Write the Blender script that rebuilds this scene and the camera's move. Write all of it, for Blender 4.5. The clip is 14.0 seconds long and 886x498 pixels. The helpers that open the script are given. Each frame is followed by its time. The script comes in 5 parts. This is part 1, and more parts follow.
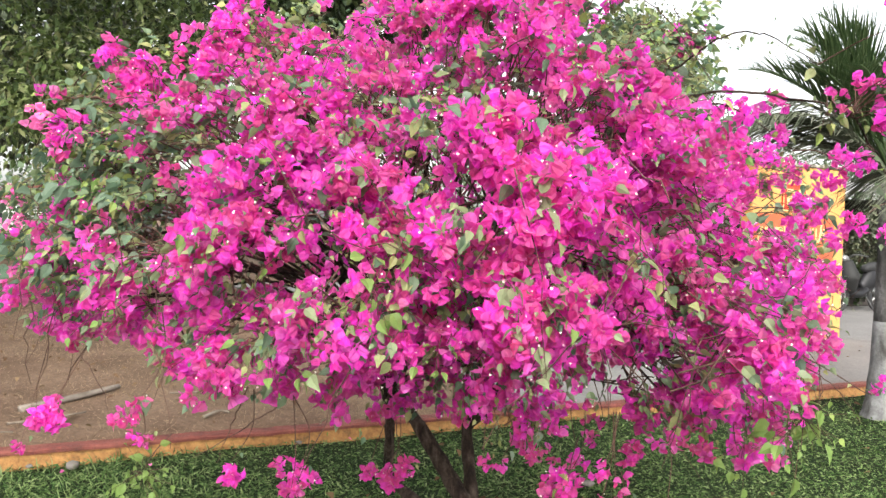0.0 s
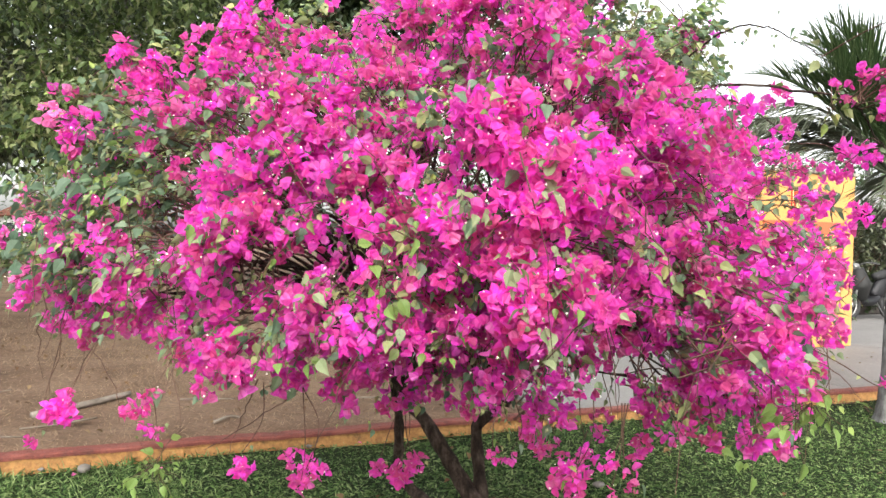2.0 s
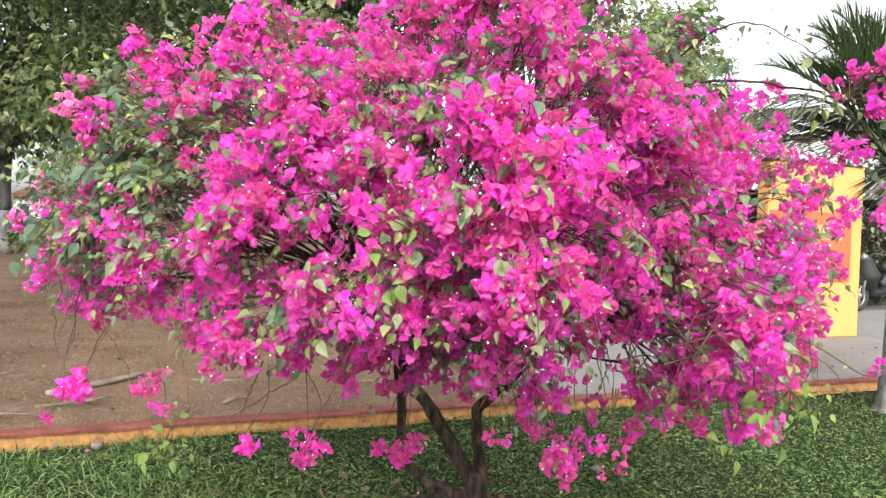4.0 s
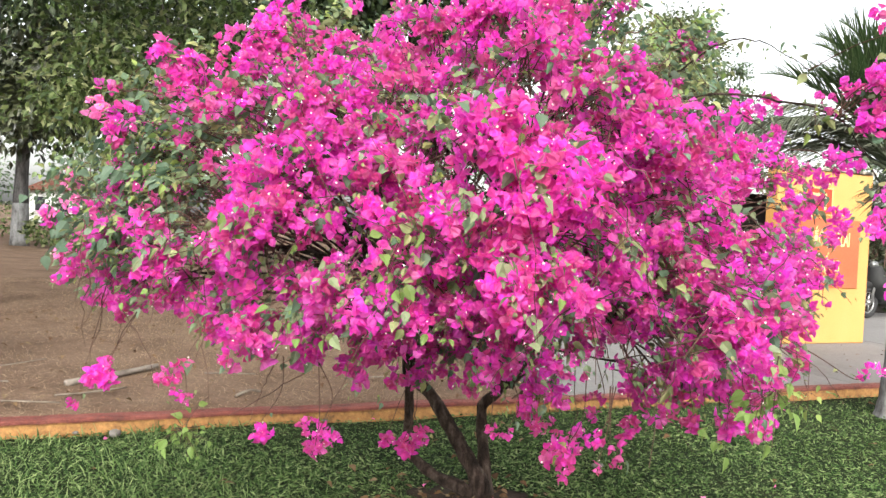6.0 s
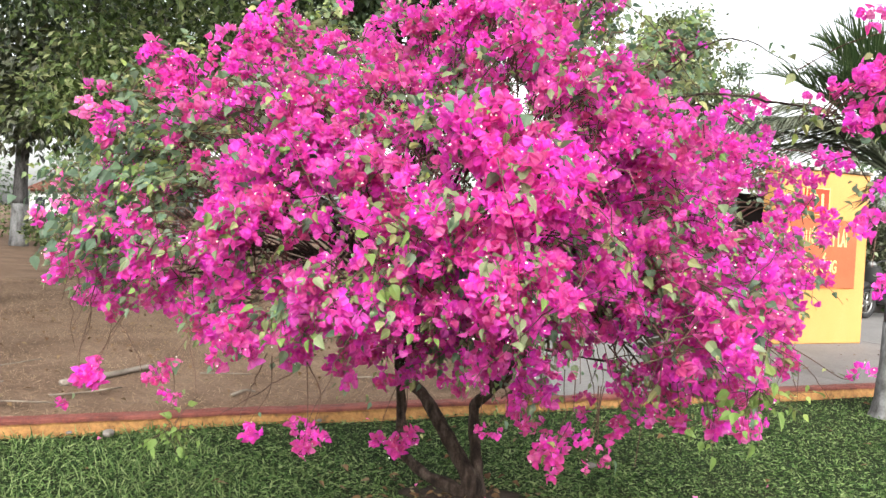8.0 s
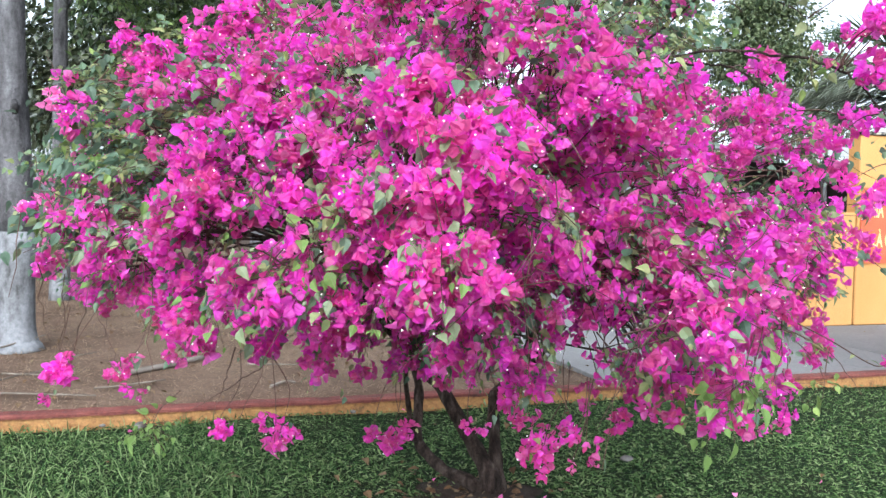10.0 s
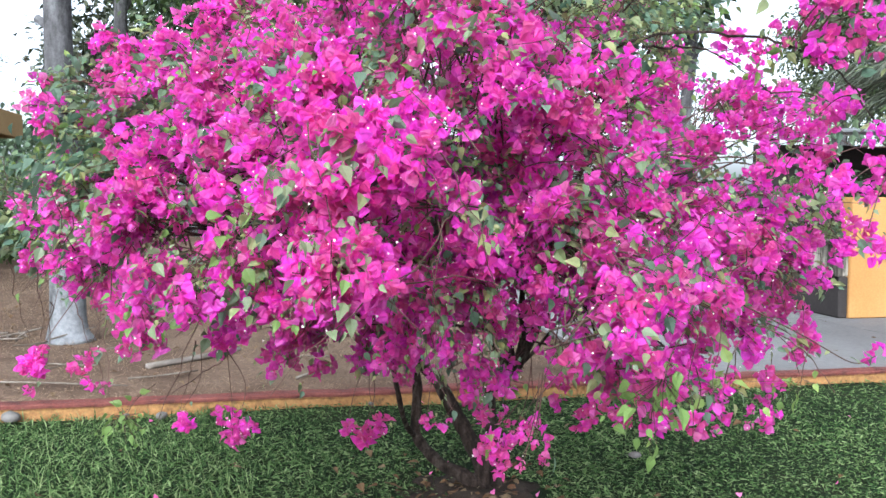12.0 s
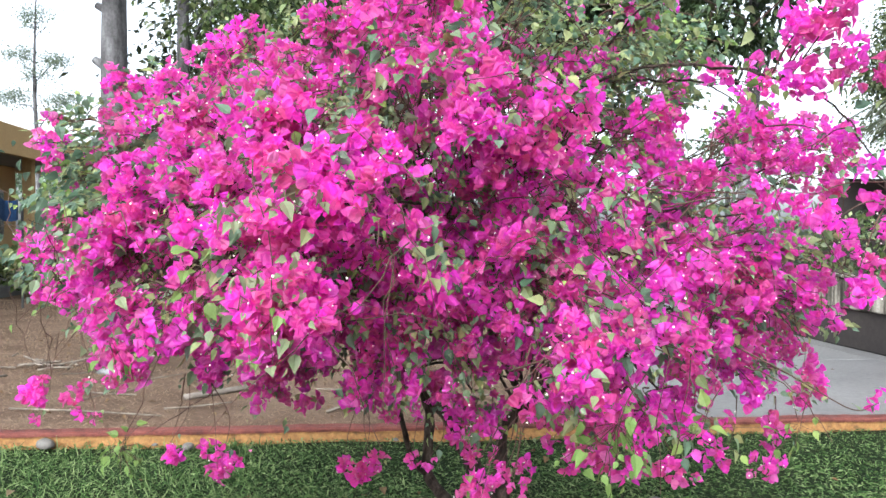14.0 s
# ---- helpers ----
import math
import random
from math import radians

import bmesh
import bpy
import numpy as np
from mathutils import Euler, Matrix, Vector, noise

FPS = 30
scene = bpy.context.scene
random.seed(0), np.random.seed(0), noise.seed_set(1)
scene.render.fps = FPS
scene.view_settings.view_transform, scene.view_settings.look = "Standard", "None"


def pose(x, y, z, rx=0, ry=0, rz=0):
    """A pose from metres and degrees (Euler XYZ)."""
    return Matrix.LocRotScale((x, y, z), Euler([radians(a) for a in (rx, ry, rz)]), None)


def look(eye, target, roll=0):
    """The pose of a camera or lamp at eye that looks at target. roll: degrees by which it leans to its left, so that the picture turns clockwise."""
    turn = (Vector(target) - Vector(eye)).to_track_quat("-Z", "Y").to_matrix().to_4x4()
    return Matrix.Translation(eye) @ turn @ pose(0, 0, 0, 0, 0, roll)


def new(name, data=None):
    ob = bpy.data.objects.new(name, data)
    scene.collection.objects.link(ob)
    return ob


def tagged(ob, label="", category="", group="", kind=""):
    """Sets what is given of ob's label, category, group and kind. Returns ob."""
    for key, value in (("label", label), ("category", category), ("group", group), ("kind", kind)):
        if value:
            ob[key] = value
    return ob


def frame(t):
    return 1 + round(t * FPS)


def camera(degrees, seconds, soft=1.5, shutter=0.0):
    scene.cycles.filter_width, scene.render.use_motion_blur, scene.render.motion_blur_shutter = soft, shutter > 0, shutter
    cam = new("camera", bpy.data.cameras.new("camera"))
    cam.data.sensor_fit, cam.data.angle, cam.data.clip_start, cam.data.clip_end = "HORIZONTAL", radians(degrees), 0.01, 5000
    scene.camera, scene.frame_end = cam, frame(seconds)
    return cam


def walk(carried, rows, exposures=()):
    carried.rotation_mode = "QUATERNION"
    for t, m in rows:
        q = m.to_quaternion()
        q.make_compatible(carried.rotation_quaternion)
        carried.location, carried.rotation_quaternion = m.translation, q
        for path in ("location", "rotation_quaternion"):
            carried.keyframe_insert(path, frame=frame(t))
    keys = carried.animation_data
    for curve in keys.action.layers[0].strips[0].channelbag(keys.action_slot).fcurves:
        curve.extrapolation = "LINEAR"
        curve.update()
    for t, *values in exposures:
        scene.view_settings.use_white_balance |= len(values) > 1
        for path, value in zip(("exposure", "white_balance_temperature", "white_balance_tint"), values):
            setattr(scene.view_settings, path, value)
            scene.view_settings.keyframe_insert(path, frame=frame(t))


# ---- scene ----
cam = camera(56.0, 14.0, soft=1.5)
PATH = [
    (0, (0.416, -3.721, 1.438), (0.09, -1.749, 1.385), 1.7),
    (0.5, (0.415, -3.715, 1.437), (0.085, -1.744, 1.37), 1.7),
    (1, (0.412, -3.729, 1.405), (0.073, -1.759, 1.351), 1.5),
    (1.5, (0.42, -3.74, 1.384), (0.079, -1.77, 1.367), 1.5),
    (2, (0.427, -3.741, 1.368), (0.078, -1.772, 1.349), 1.3),
    (2.5, (0.424, -3.735, 1.367), (0.071, -1.767, 1.339), 1.5),
    (3, (0.435, -3.739, 1.369), (0.076, -1.772, 1.33), 1.5),
    (5.5, (0.539, -3.978, 1.395), (0.137, -2.02, 1.332), 2.7),
    (6, (0.526, -3.973, 1.393), (0.124, -2.014, 1.336), 2.9),
    (6.5, (0.528, -3.971, 1.382), (0.119, -2.013, 1.335), 2.9),
    (7, (0.517, -3.974, 1.392), (0.114, -2.016, 1.347), 3.0),
    (7.5, (0.53, -3.989, 1.389), (0.124, -2.032, 1.336), 2.9),
    (8, (0.569, -3.968, 1.393), (0.166, -2.01, 1.337), 2.9),
    (8.2, (0.602, -3.94, 1.401), (0.193, -1.983, 1.34), 2.8),
    (10.3, (0.965, -3.632, 1.391), (0.319, -1.742, 1.288), 0.8),
    (10.5, (0.991, -3.616, 1.392), (0.333, -1.73, 1.284), 0.7),
    (11, (1.073, -3.585, 1.4), (0.376, -1.715, 1.276), 0.6),
    (11.5, (1.201, -3.538, 1.408), (0.451, -1.688, 1.283), 0.4),
    (12, (1.31, -3.476, 1.405), (0.508, -1.648, 1.283), 0.2),
    (12.5, (1.347, -3.426, 1.4), (0.508, -1.614, 1.284), -0.0),
    (13, (1.399, -3.372, 1.395), (0.516, -1.58, 1.299), -0.0),
    (13.5, (1.486, -3.33, 1.406), (0.554, -1.561, 1.35), 0.5),
    (14, (1.559, -3.324, 1.411), (0.603, -1.568, 1.37), 0.4),
]
walk(cam, [(t, look(eye, aim, roll)) for t, eye, aim, roll in PATH],
     [(0.0, 1.80, 6600, 9), (8.2, 1.82, 6550, 9), (10.3, 1.66, 5520, 7.5), (13.0, 1.76, 5620, 7.2), (14.0, 1.79, 5850, 7.0)])

# ---- light: bright overcast sky, a very soft high sun
world = bpy.data.worlds.new("overcast")
scene.world = world
world.use_nodes = True
wn, wl = world.node_tree.nodes, world.node_tree.links
sky = wn.new("ShaderNodeTexSky")
sky.sky_type, sky.sun_disc = "NISHITA", False
sky.sun_elevation, sky.sun_rotation = radians(36), radians(168)
sky.air_density, sky.dust_density, sky.ozone_density = 1.0, 4.0, 1.0
pale = wn.new("ShaderNodeHueSaturation")
pale.inputs["Saturation"].default_value = 0.22
wl.new(sky.outputs[0], pale.inputs["Color"])
wl.new(pale.outputs[0], wn["Background"].inputs["Color"])
wn["Background"].inputs["Strength"].default_value = 0.15
sun = new("sun", bpy.data.lights.new("sun", "SUN"))
sun.data.energy, sun.data.angle, sun.data.color = 1.25, radians(50), (1.0, 0.97, 0.92)
sun_way = Vector((math.sin(radians(168)) * math.cos(radians(36)), math.cos(radians(168)) * math.cos(radians(36)), math.sin(radians(36))))
sun.matrix_world = look((0, 0, 20), Vector((0, 0, 20)) - 20 * sun_way)

rng = np.random.default_rng(7)

# ---- plan: the kerb runs along U, V points away from the lawn
KERB_TURN = radians(34.8)
U2 = np.array([math.cos(KERB_TURN), math.sin(KERB_TURN)])
V2 = np.array([-U2[1], U2[0]])
KERB_V = 1.94


def plan(u, v, z=0.0):
    q = u * U2 + v * V2
    return Vector((q[0], q[1], z))


# ---- materials
def material(name, rough=0.8, metal=0.0, spec=0.3):
    m = bpy.data.materials.new(name)
    m.use_nodes = True
    bsdf = m.node_tree.nodes["Principled BSDF"]
    bsdf.inputs["Roughness"].default_value = rough
    bsdf.inputs["Metallic"].default_value = metal
    bsdf.inputs["Specular IOR Level"].default_value = spec
    return m, m.node_tree.nodes, m.node_tree.links, bsdf


def noise_node(n, l, scale, detail=4.0, rough=0.6, coords="Object", stretch=None):
    tc = n.new("ShaderNodeNewGeometry" if coords == "World" else "ShaderNodeTexCoord")
    coords = "Position" if coords == "World" else coords
    t = n.new("ShaderNodeTexNoise")
    t.inputs["Scale"].default_value, t.inputs["Detail"].default_value, t.inputs["Roughness"].default_value = scale, detail, rough
    if stretch:
        mp = n.new("ShaderNodeMapping")
        mp.inputs["Scale"].default_value = stretch
        l.new(tc.outputs[coords], mp.inputs[0])
        l.new(mp.outputs[0], t.inputs["Vector"])
    else:
        l.new(tc.outputs[coords], t.inputs["Vector"])
    return t.outputs[0]


def ramp(n, l, fac, stops):
    r = n.new("ShaderNodeValToRGB")
    while len(r.color_ramp.elements) < len(stops):
        r.color_ramp.elements.new(0.5)
    for e, (at, c) in zip(r.color_ramp.elements, stops):
        e.position, e.color = at, (*c, 1)
    l.new(fac, r.inputs[0])
    return r.outputs[0]


def blend(n, l, fac, a, b, mode="MIX"):
    m = n.new("ShaderNodeMix")
    m.data_type, m.blend_type = "RGBA", mode
    for sock, val in ((0, fac), (6, a), (7, b)):
        if isinstance(val, (int, float)):
            m.inputs[sock].default_value = val
        elif isinstance(val, tuple):
            m.inputs[sock].default_value = (*val, 1)
        else:
            l.new(val, m.inputs[sock])
    return m.outputs[2]


def bump(n, l, bsdf, height, strength=0.4, dist=0.02):
    b = n.new("ShaderNodeBump")
    b.inputs["Strength"].default_value, b.inputs["Distance"].default_value = strength, dist
    l.new(height, b.inputs["Height"])
    l.new(b.outputs[0], bsdf.inputs["Normal"])


def surface(name, stops, scale=3.0, fine=40.0, rough=0.85, spec=0.25, bumpy=0.4, dist=0.01, stretch=None, metal=0.0, dark=(0.0, 0.0, 0.0), worn=0.35):
    """Two scales of variation: broad stains and fine grain."""
    m, n, l, b = material(name, rough, metal, spec)
    broad = ramp(n, l, noise_node(n, l, scale, 5, 0.6, stretch=stretch), stops)
    grain = noise_node(n, l, fine, 6, 0.7)
    speck = ramp(n, l, grain, [(0.35, (0.55, 0.55, 0.55)), (0.65, (1.15, 1.15, 1.15))])
    col = blend(n, l, worn, broad, blend(n, l, 1.0, broad, speck, "MULTIPLY"))
    l.new(col, b.inputs["Base Color"])
    bump(n, l, b, grain, bumpy, dist)
    return m


def leafy(name, colours, rough=0.5, through_light=0.35, patch=1.2, spec=0.25, patch_tint=None):
    """Thin leaf or bract: varied leaf by leaf, part of the light passes through."""
    m, n, l, b = material(name, rough, 0.0, spec)
    geo = n.new("ShaderNodeNewGeometry")
    isl = geo.outputs["Random Per Island"]
    k = len(colours)
    one = ramp(n, l, isl, [(j / max(1, k - 1), c) for j, c in enumerate(colours)])
    vary = ramp(n, l, noise_node(n, l, patch, 3), [(0.3, (0.8, 0.8, 0.8)), (0.7, (1.12, 1.12, 1.12))])
    col = blend(n, l, 0.8, one, blend(n, l, 1.0, one, vary, "MULTIPLY"))
    vein = ramp(n, l, noise_node(n, l, 55.0, 3), [(0.35, (0.8, 0.8, 0.8)), (0.65, (1.08, 1.08, 1.08))])
    col = blend(n, l, 0.6, col, blend(n, l, 1.0, col, vein, "MULTIPLY"))
    # second tint multiplied in over broad noise patches
    if patch_tint:
        tint_noise = noise_node(n, l, 6.0, 2, coords="World")
        col = blend(n, l, 1.0, col, ramp(n, l, tint_noise, [(0.45, (1, 1, 1)), (0.58, patch_tint)]), "MULTIPLY")
    l.new(col, b.inputs["Base Color"])
    tr = n.new("ShaderNodeBsdfTranslucent")
    l.new(col, tr.inputs["Color"])
    mix = n.new("ShaderNodeMixShader")
    mix.inputs[0].default_value = through_light
    l.new(b.outputs[0], mix.inputs[1])
    l.new(tr.outputs[0], mix.inputs[2])
    l.new(mix.outputs[0], n["Material Output"].inputs["Surface"])
    return m


# palest stop and raised green put the sky's sheen into the bract colour
BRACT = leafy("magenta_bract", [(0.76, 0.095, 0.39), (0.84, 0.078, 0.53), (0.89, 0.072, 0.66), (0.89, 0.078, 0.73), (0.81, 0.12, 0.47), (0.91, 0.10, 0.76), (0.90, 0.21, 0.71), (0.85, 0.13, 0.57)], 0.5, 0.74, 1.3, 0.4, (0.79, 0.94, 0.60))
FADED = leafy("faded_bract", [(0.76, 0.12, 0.40), (0.82, 0.18, 0.47), (0.84, 0.26, 0.54)], 0.6, 0.5)
LEAF = leafy("bougainvillea_leaf", [(0.08, 0.14, 0.09), (0.13, 0.205, 0.125), (0.21, 0.27, 0.11), (0.16, 0.23, 0.165), (0.33, 0.36, 0.15), (0.10, 0.17, 0.105), (0.27, 0.27, 0.11)], 0.45, 0.5)
BROAD = leafy("broad_blue_green_leaf", [(0.05, 0.095, 0.06), (0.09, 0.15, 0.095), (0.13, 0.19, 0.135), (0.08, 0.135, 0.07), (0.19, 0.23, 0.12)], 0.45, 0.45)
YOUNG = leafy("young_leaf", [(0.17, 0.26, 0.07), (0.24, 0.31, 0.085), (0.13, 0.22, 0.06), (0.30, 0.31, 0.12)], 0.45, 0.4)
FLOWER = leafy("white_floret", [(0.85, 0.83, 0.72), (0.9, 0.88, 0.82)], 0.6, 0.2)
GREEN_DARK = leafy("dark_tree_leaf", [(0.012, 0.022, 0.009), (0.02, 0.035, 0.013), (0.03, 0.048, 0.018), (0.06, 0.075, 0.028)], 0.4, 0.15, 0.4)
# pale stop paints leaf glints, near-black stops paint the crown's inner shade
GREEN_OLIVE = leafy("olive_leaf_with_glints", [(0.009, 0.015, 0.007), (0.02, 0.028, 0.012), (0.05, 0.058, 0.026), (0.026, 0.035, 0.014), (0.15, 0.16, 0.10), (0.014, 0.02, 0.009)], 0.32, 0.2, 0.6, 0.5)
# first and last stops put shaded gaps and highlights into the leaf colour
GREEN_MID = leafy("tree_leaf", [(0.022, 0.036, 0.012), (0.055, 0.085, 0.026), (0.10, 0.145, 0.045), (0.15, 0.19, 0.07), (0.28, 0.30, 0.15)], 0.4, 0.35, 0.4)
# distance haze is mixed into this leaf colour
GREEN_FAR = leafy("haze_tinted_tree_leaf", [(0.06, 0.10, 0.055), (0.09, 0.13, 0.07), (0.13, 0.17, 0.10)], 0.6, 0.25, 0.3)
GREEN_ROUND = leafy("dull_olive_leaf", [(0.035, 0.055, 0.026), (0.07, 0.095, 0.04), (0.12, 0.145, 0.062), (0.17, 0.19, 0.10)], 0.5, 0.3, 0.4)
# lighter than the leaf itself: backlit glare is painted into the colour
GREEN_HAZE = leafy("backlight_tinted_leaf", [(0.13, 0.17, 0.12), (0.17, 0.20, 0.15), (0.21, 0.23, 0.18)], 0.6, 0.4, 0.3)
PALM_LEAF = leafy("palm_leaflet", [(0.034, 0.066, 0.026), (0.06, 0.10, 0.038), (0.115, 0.155, 0.07)], 0.4, 0.25, 1.0)
PALM_DRY = leafy("weathered_palm_leaflet", [(0.09, 0.105, 0.07), (0.15, 0.16, 0.12), (0.055, 0.07, 0.04), (0.21, 0.215, 0.17)], 0.6, 0.2, 1.0)
# darkest and palest stops paint shadow and highlight blade by blade
TURF = leafy("turf_blade", [(0.013, 0.030, 0.010), (0.038, 0.076, 0.021), (0.072, 0.125, 0.038), (0.115, 0.175, 0.057), (0.21, 0.265, 0.115), (0.045, 0.085, 0.023)], 0.6, 0.3, 1.1, 0.12)
STRAW = leafy("dry_grass_blade", [(0.17, 0.112, 0.072), (0.26, 0.185, 0.122), (0.11, 0.070, 0.045), (0.33, 0.25, 0.17), (0.21, 0.148, 0.092)], 0.8, 0.25, 0.9)
LITTER = leafy("fallen_leaf", [(0.072, 0.036, 0.016), (0.126, 0.072, 0.031), (0.170, 0.126, 0.072)], 0.8, 0.15)
TWIG = surface("twig_bark", [(0.3, (0.040, 0.021, 0.016)), (0.7, (0.105, 0.058, 0.043))], 6, 60)
BARK = surface("bougainvillea_bark", [(0.34, (0.012, 0.008, 0.006)), (0.48, (0.036, 0.024, 0.018)), (0.60, (0.075, 0.054, 0.042)), (0.75, (0.13, 0.105, 0.085))], 26, 70, 0.9, 0.15, 1.0, 0.03, (1, 1, 0.25), worn=0.8)
TREE_BARK = surface("tree_bark", [(0.32, (0.03, 0.029, 0.029)), (0.46, (0.085, 0.08, 0.08)), (0.6, (0.14, 0.135, 0.135)), (0.72, (0.21, 0.205, 0.205))], 7, 34, 0.92, 0.15, 1.0, 0.03, (1, 1, 0.3), worn=0.75)
LIME = surface("limewash", [(0.34, (0.05, 0.048, 0.046)), (0.46, (0.14, 0.14, 0.14)), (0.7, (0.23, 0.232, 0.236))], 6, 26, 0.9, 0.2, 0.8, 0.015, (1, 1, 0.4), worn=0.7)
# soil darkened to near black to paint the shade between blades
LAWN_SOIL = surface("turf_gap_shade_soil", [(0.3, (0.008, 0.014, 0.005)), (0.55, (0.015, 0.025, 0.008)), (0.8, (0.028, 0.025, 0.014))], 1.6, 30, 0.95, 0.1, 0.8, 0.03)
EARTH = surface("dry_earth", [(0.25, (0.068, 0.044, 0.030)), (0.45, (0.122, 0.080, 0.054)), (0.62, (0.160, 0.108, 0.074)), (0.8, (0.095, 0.070, 0.043))], 1.6, 26, 0.95, 0.1, 0.9, 0.03, worn=0.75)
CONCRETE = surface("concrete", [(0.2, (0.118, 0.112, 0.107)), (0.5, (0.156, 0.149, 0.143)), (0.8, (0.185, 0.177, 0.170))], 0.9, 30, 0.85, 0.25, 0.4, 0.008, worn=0.5)
DARK_SOIL = surface("dark_soil", [(0.25, (0.022, 0.016, 0.012)), (0.55, (0.045, 0.033, 0.024)), (0.8, (0.075, 0.056, 0.04))], 6, 40, 0.95, 0.1, 0.9, 0.02)
KERB_RED = surface("kerb_red_paint", [(0.3, (0.05, 0.018, 0.014)), (0.45, (0.12, 0.032, 0.024)), (0.65, (0.16, 0.050, 0.038)), (0.9, (0.13, 0.08, 0.06))], 7, 35, 0.8, 0.3, 0.8, 0.012, worn=0.7)
KERB_YELLOW = surface("kerb_yellow_paint", [(0.32, (0.15, 0.08, 0.03)), (0.42, (0.25, 0.125, 0.042)), (0.7, (0.33, 0.175, 0.062))], 14, 40, 0.8, 0.3, 0.9, 0.014, worn=0.8)
WALL_YELLOW = surface("yellow_wall_paint", [(0.2, (0.37, 0.176, 0.046)), (0.5, (0.44, 0.226, 0.072)), (0.8, (0.47, 0.255, 0.092))], 1.3, 60, 0.75, 0.3, 0.15, 0.004, (1, 1, 0.35), worn=0.3)
SIGN_RED = surface("faded_red_board", [(0.25, (0.345, 0.064, 0.026)), (0.6, (0.42, 0.09, 0.038)), (0.85, (0.465, 0.128, 0.06))], 1.6, 50, 0.6, 0.35, 0.1, 0.003)
PLAQUE_RED = surface("red_plaque", [(0.3, (0.448, 0.028, 0.012)), (0.7, (0.528, 0.04, 0.016))], 3, 50, 0.5, 0.4, 0.1, 0.003)
LETTER = surface("cream_letter_paint", [(0.3, (0.576, 0.44, 0.16)), (0.7, (0.64, 0.528, 0.24))], 8, 60, 0.6, 0.3, 0.1, 0.002)
STAINED = surface("stained_render", [(0.40, (0.03, 0.025, 0.02)), (0.50, (0.12, 0.105, 0.085)), (0.56, (0.30, 0.27, 0.22)), (0.72, (0.46, 0.42, 0.35))], 9.0, 26, 0.9, 0.2, 0.5, 0.008, (1, 1, 0.10), worn=0.7)
GREY_METAL = surface("weathered_roof_sheet", [(0.3, (0.189, 0.195, 0.195)), (0.7, (0.328, 0.334, 0.334))], 1.2, 30, 0.5, 0.4, 0.1, 0.004)
DARK_STEEL = surface("dark_steel", [(0.3, (0.03, 0.03, 0.032)), (0.7, (0.06, 0.06, 0.06))], 3, 40, 0.5, 0.4, 0.2, 0.003)
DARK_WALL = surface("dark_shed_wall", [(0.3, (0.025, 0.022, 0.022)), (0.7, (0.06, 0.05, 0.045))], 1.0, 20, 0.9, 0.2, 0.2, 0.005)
RUBBER = surface("tyre_rubber", [(0.3, (0.012, 0.012, 0.013)), (0.7, (0.025, 0.025, 0.025))], 6, 50, 0.75, 0.3, 0.3, 0.003)
CHROME = surface("worn_alloy", [(0.3, (0.27, 0.27, 0.264)), (0.7, (0.36, 0.36, 0.348))], 5, 50, 0.35, 0.5, 0.1, 0.002, metal=0.8)
SCOOTER_PAINT = surface("scooter_paint", [(0.3, (0.006, 0.006, 0.007)), (0.7, (0.012, 0.012, 0.014))], 4, 50, 0.5, 0.3, 0.05, 0.002)
SCOOTER_GREY = surface("scooter_grey_panel", [(0.3, (0.012, 0.012, 0.012)), (0.7, (0.02, 0.02, 0.0195))], 4, 50, 0.65, 0.2, 0.05, 0.002)
CREAM_WALL = surface("ochre_house_paint", [(0.3, (0.44, 0.29, 0.13)), (0.7, (0.53, 0.37, 0.18))], 0.8, 25, 0.85, 0.25, 0.2, 0.006)
WHITE_WALL = surface("white_house_paint", [(0.3, (0.434, 0.434, 0.42)), (0.7, (0.546, 0.546, 0.532))], 0.8, 25, 0.85, 0.25, 0.2, 0.006)
SOFFIT = surface("grey_soffit", [(0.3, (0.20, 0.19, 0.18)), (0.7, (0.30, 0.29, 0.27))], 0.8, 25, 0.9, 0.2, 0.2, 0.006)
ROOF_TILE = surface("red_roof_tile", [(0.3, (0.066, 0.021, 0.012)), (0.7, (0.108, 0.039, 0.024))], 2, 20, 0.9, 0.2, 0.5, 0.01)
GLASS_DARK = surface("dark_window_glass", [(0.3, (0.012, 0.015, 0.02)), (0.7, (0.03, 0.035, 0.045))], 1, 10, 0.12, 0.6, 0.02, 0.002)
BLUE_CLOTH = surface("blue_sheet", [(0.3, (0.012, 0.035, 0.09)), (0.7, (0.025, 0.06, 0.14))], 2, 20, 0.8, 0.2, 0.3, 0.01)
STICK_BROWN = surface("brown_dead_wood", [(0.3, (0.075, 0.058, 0.044)), (0.5, (0.13, 0.105, 0.084)), (0.7, (0.20, 0.17, 0.14))], 9, 30, 0.95, 0.15, 0.9, 0.01, (1, 0.3, 1))
LOG_GREY = surface("grey_dead_wood", [(0.3, (0.095, 0.078, 0.062)), (0.5, (0.165, 0.14, 0.118)), (0.7, (0.24, 0.21, 0.18))], 9, 30, 0.95, 0.15, 0.9, 0.01, (1, 0.3, 1))
STONE = surface("pale_stone", [(0.3, (0.095, 0.085, 0.073)), (0.7, (0.141, 0.130, 0.119))], 8, 40, 0.9, 0.2, 0.5, 0.01)


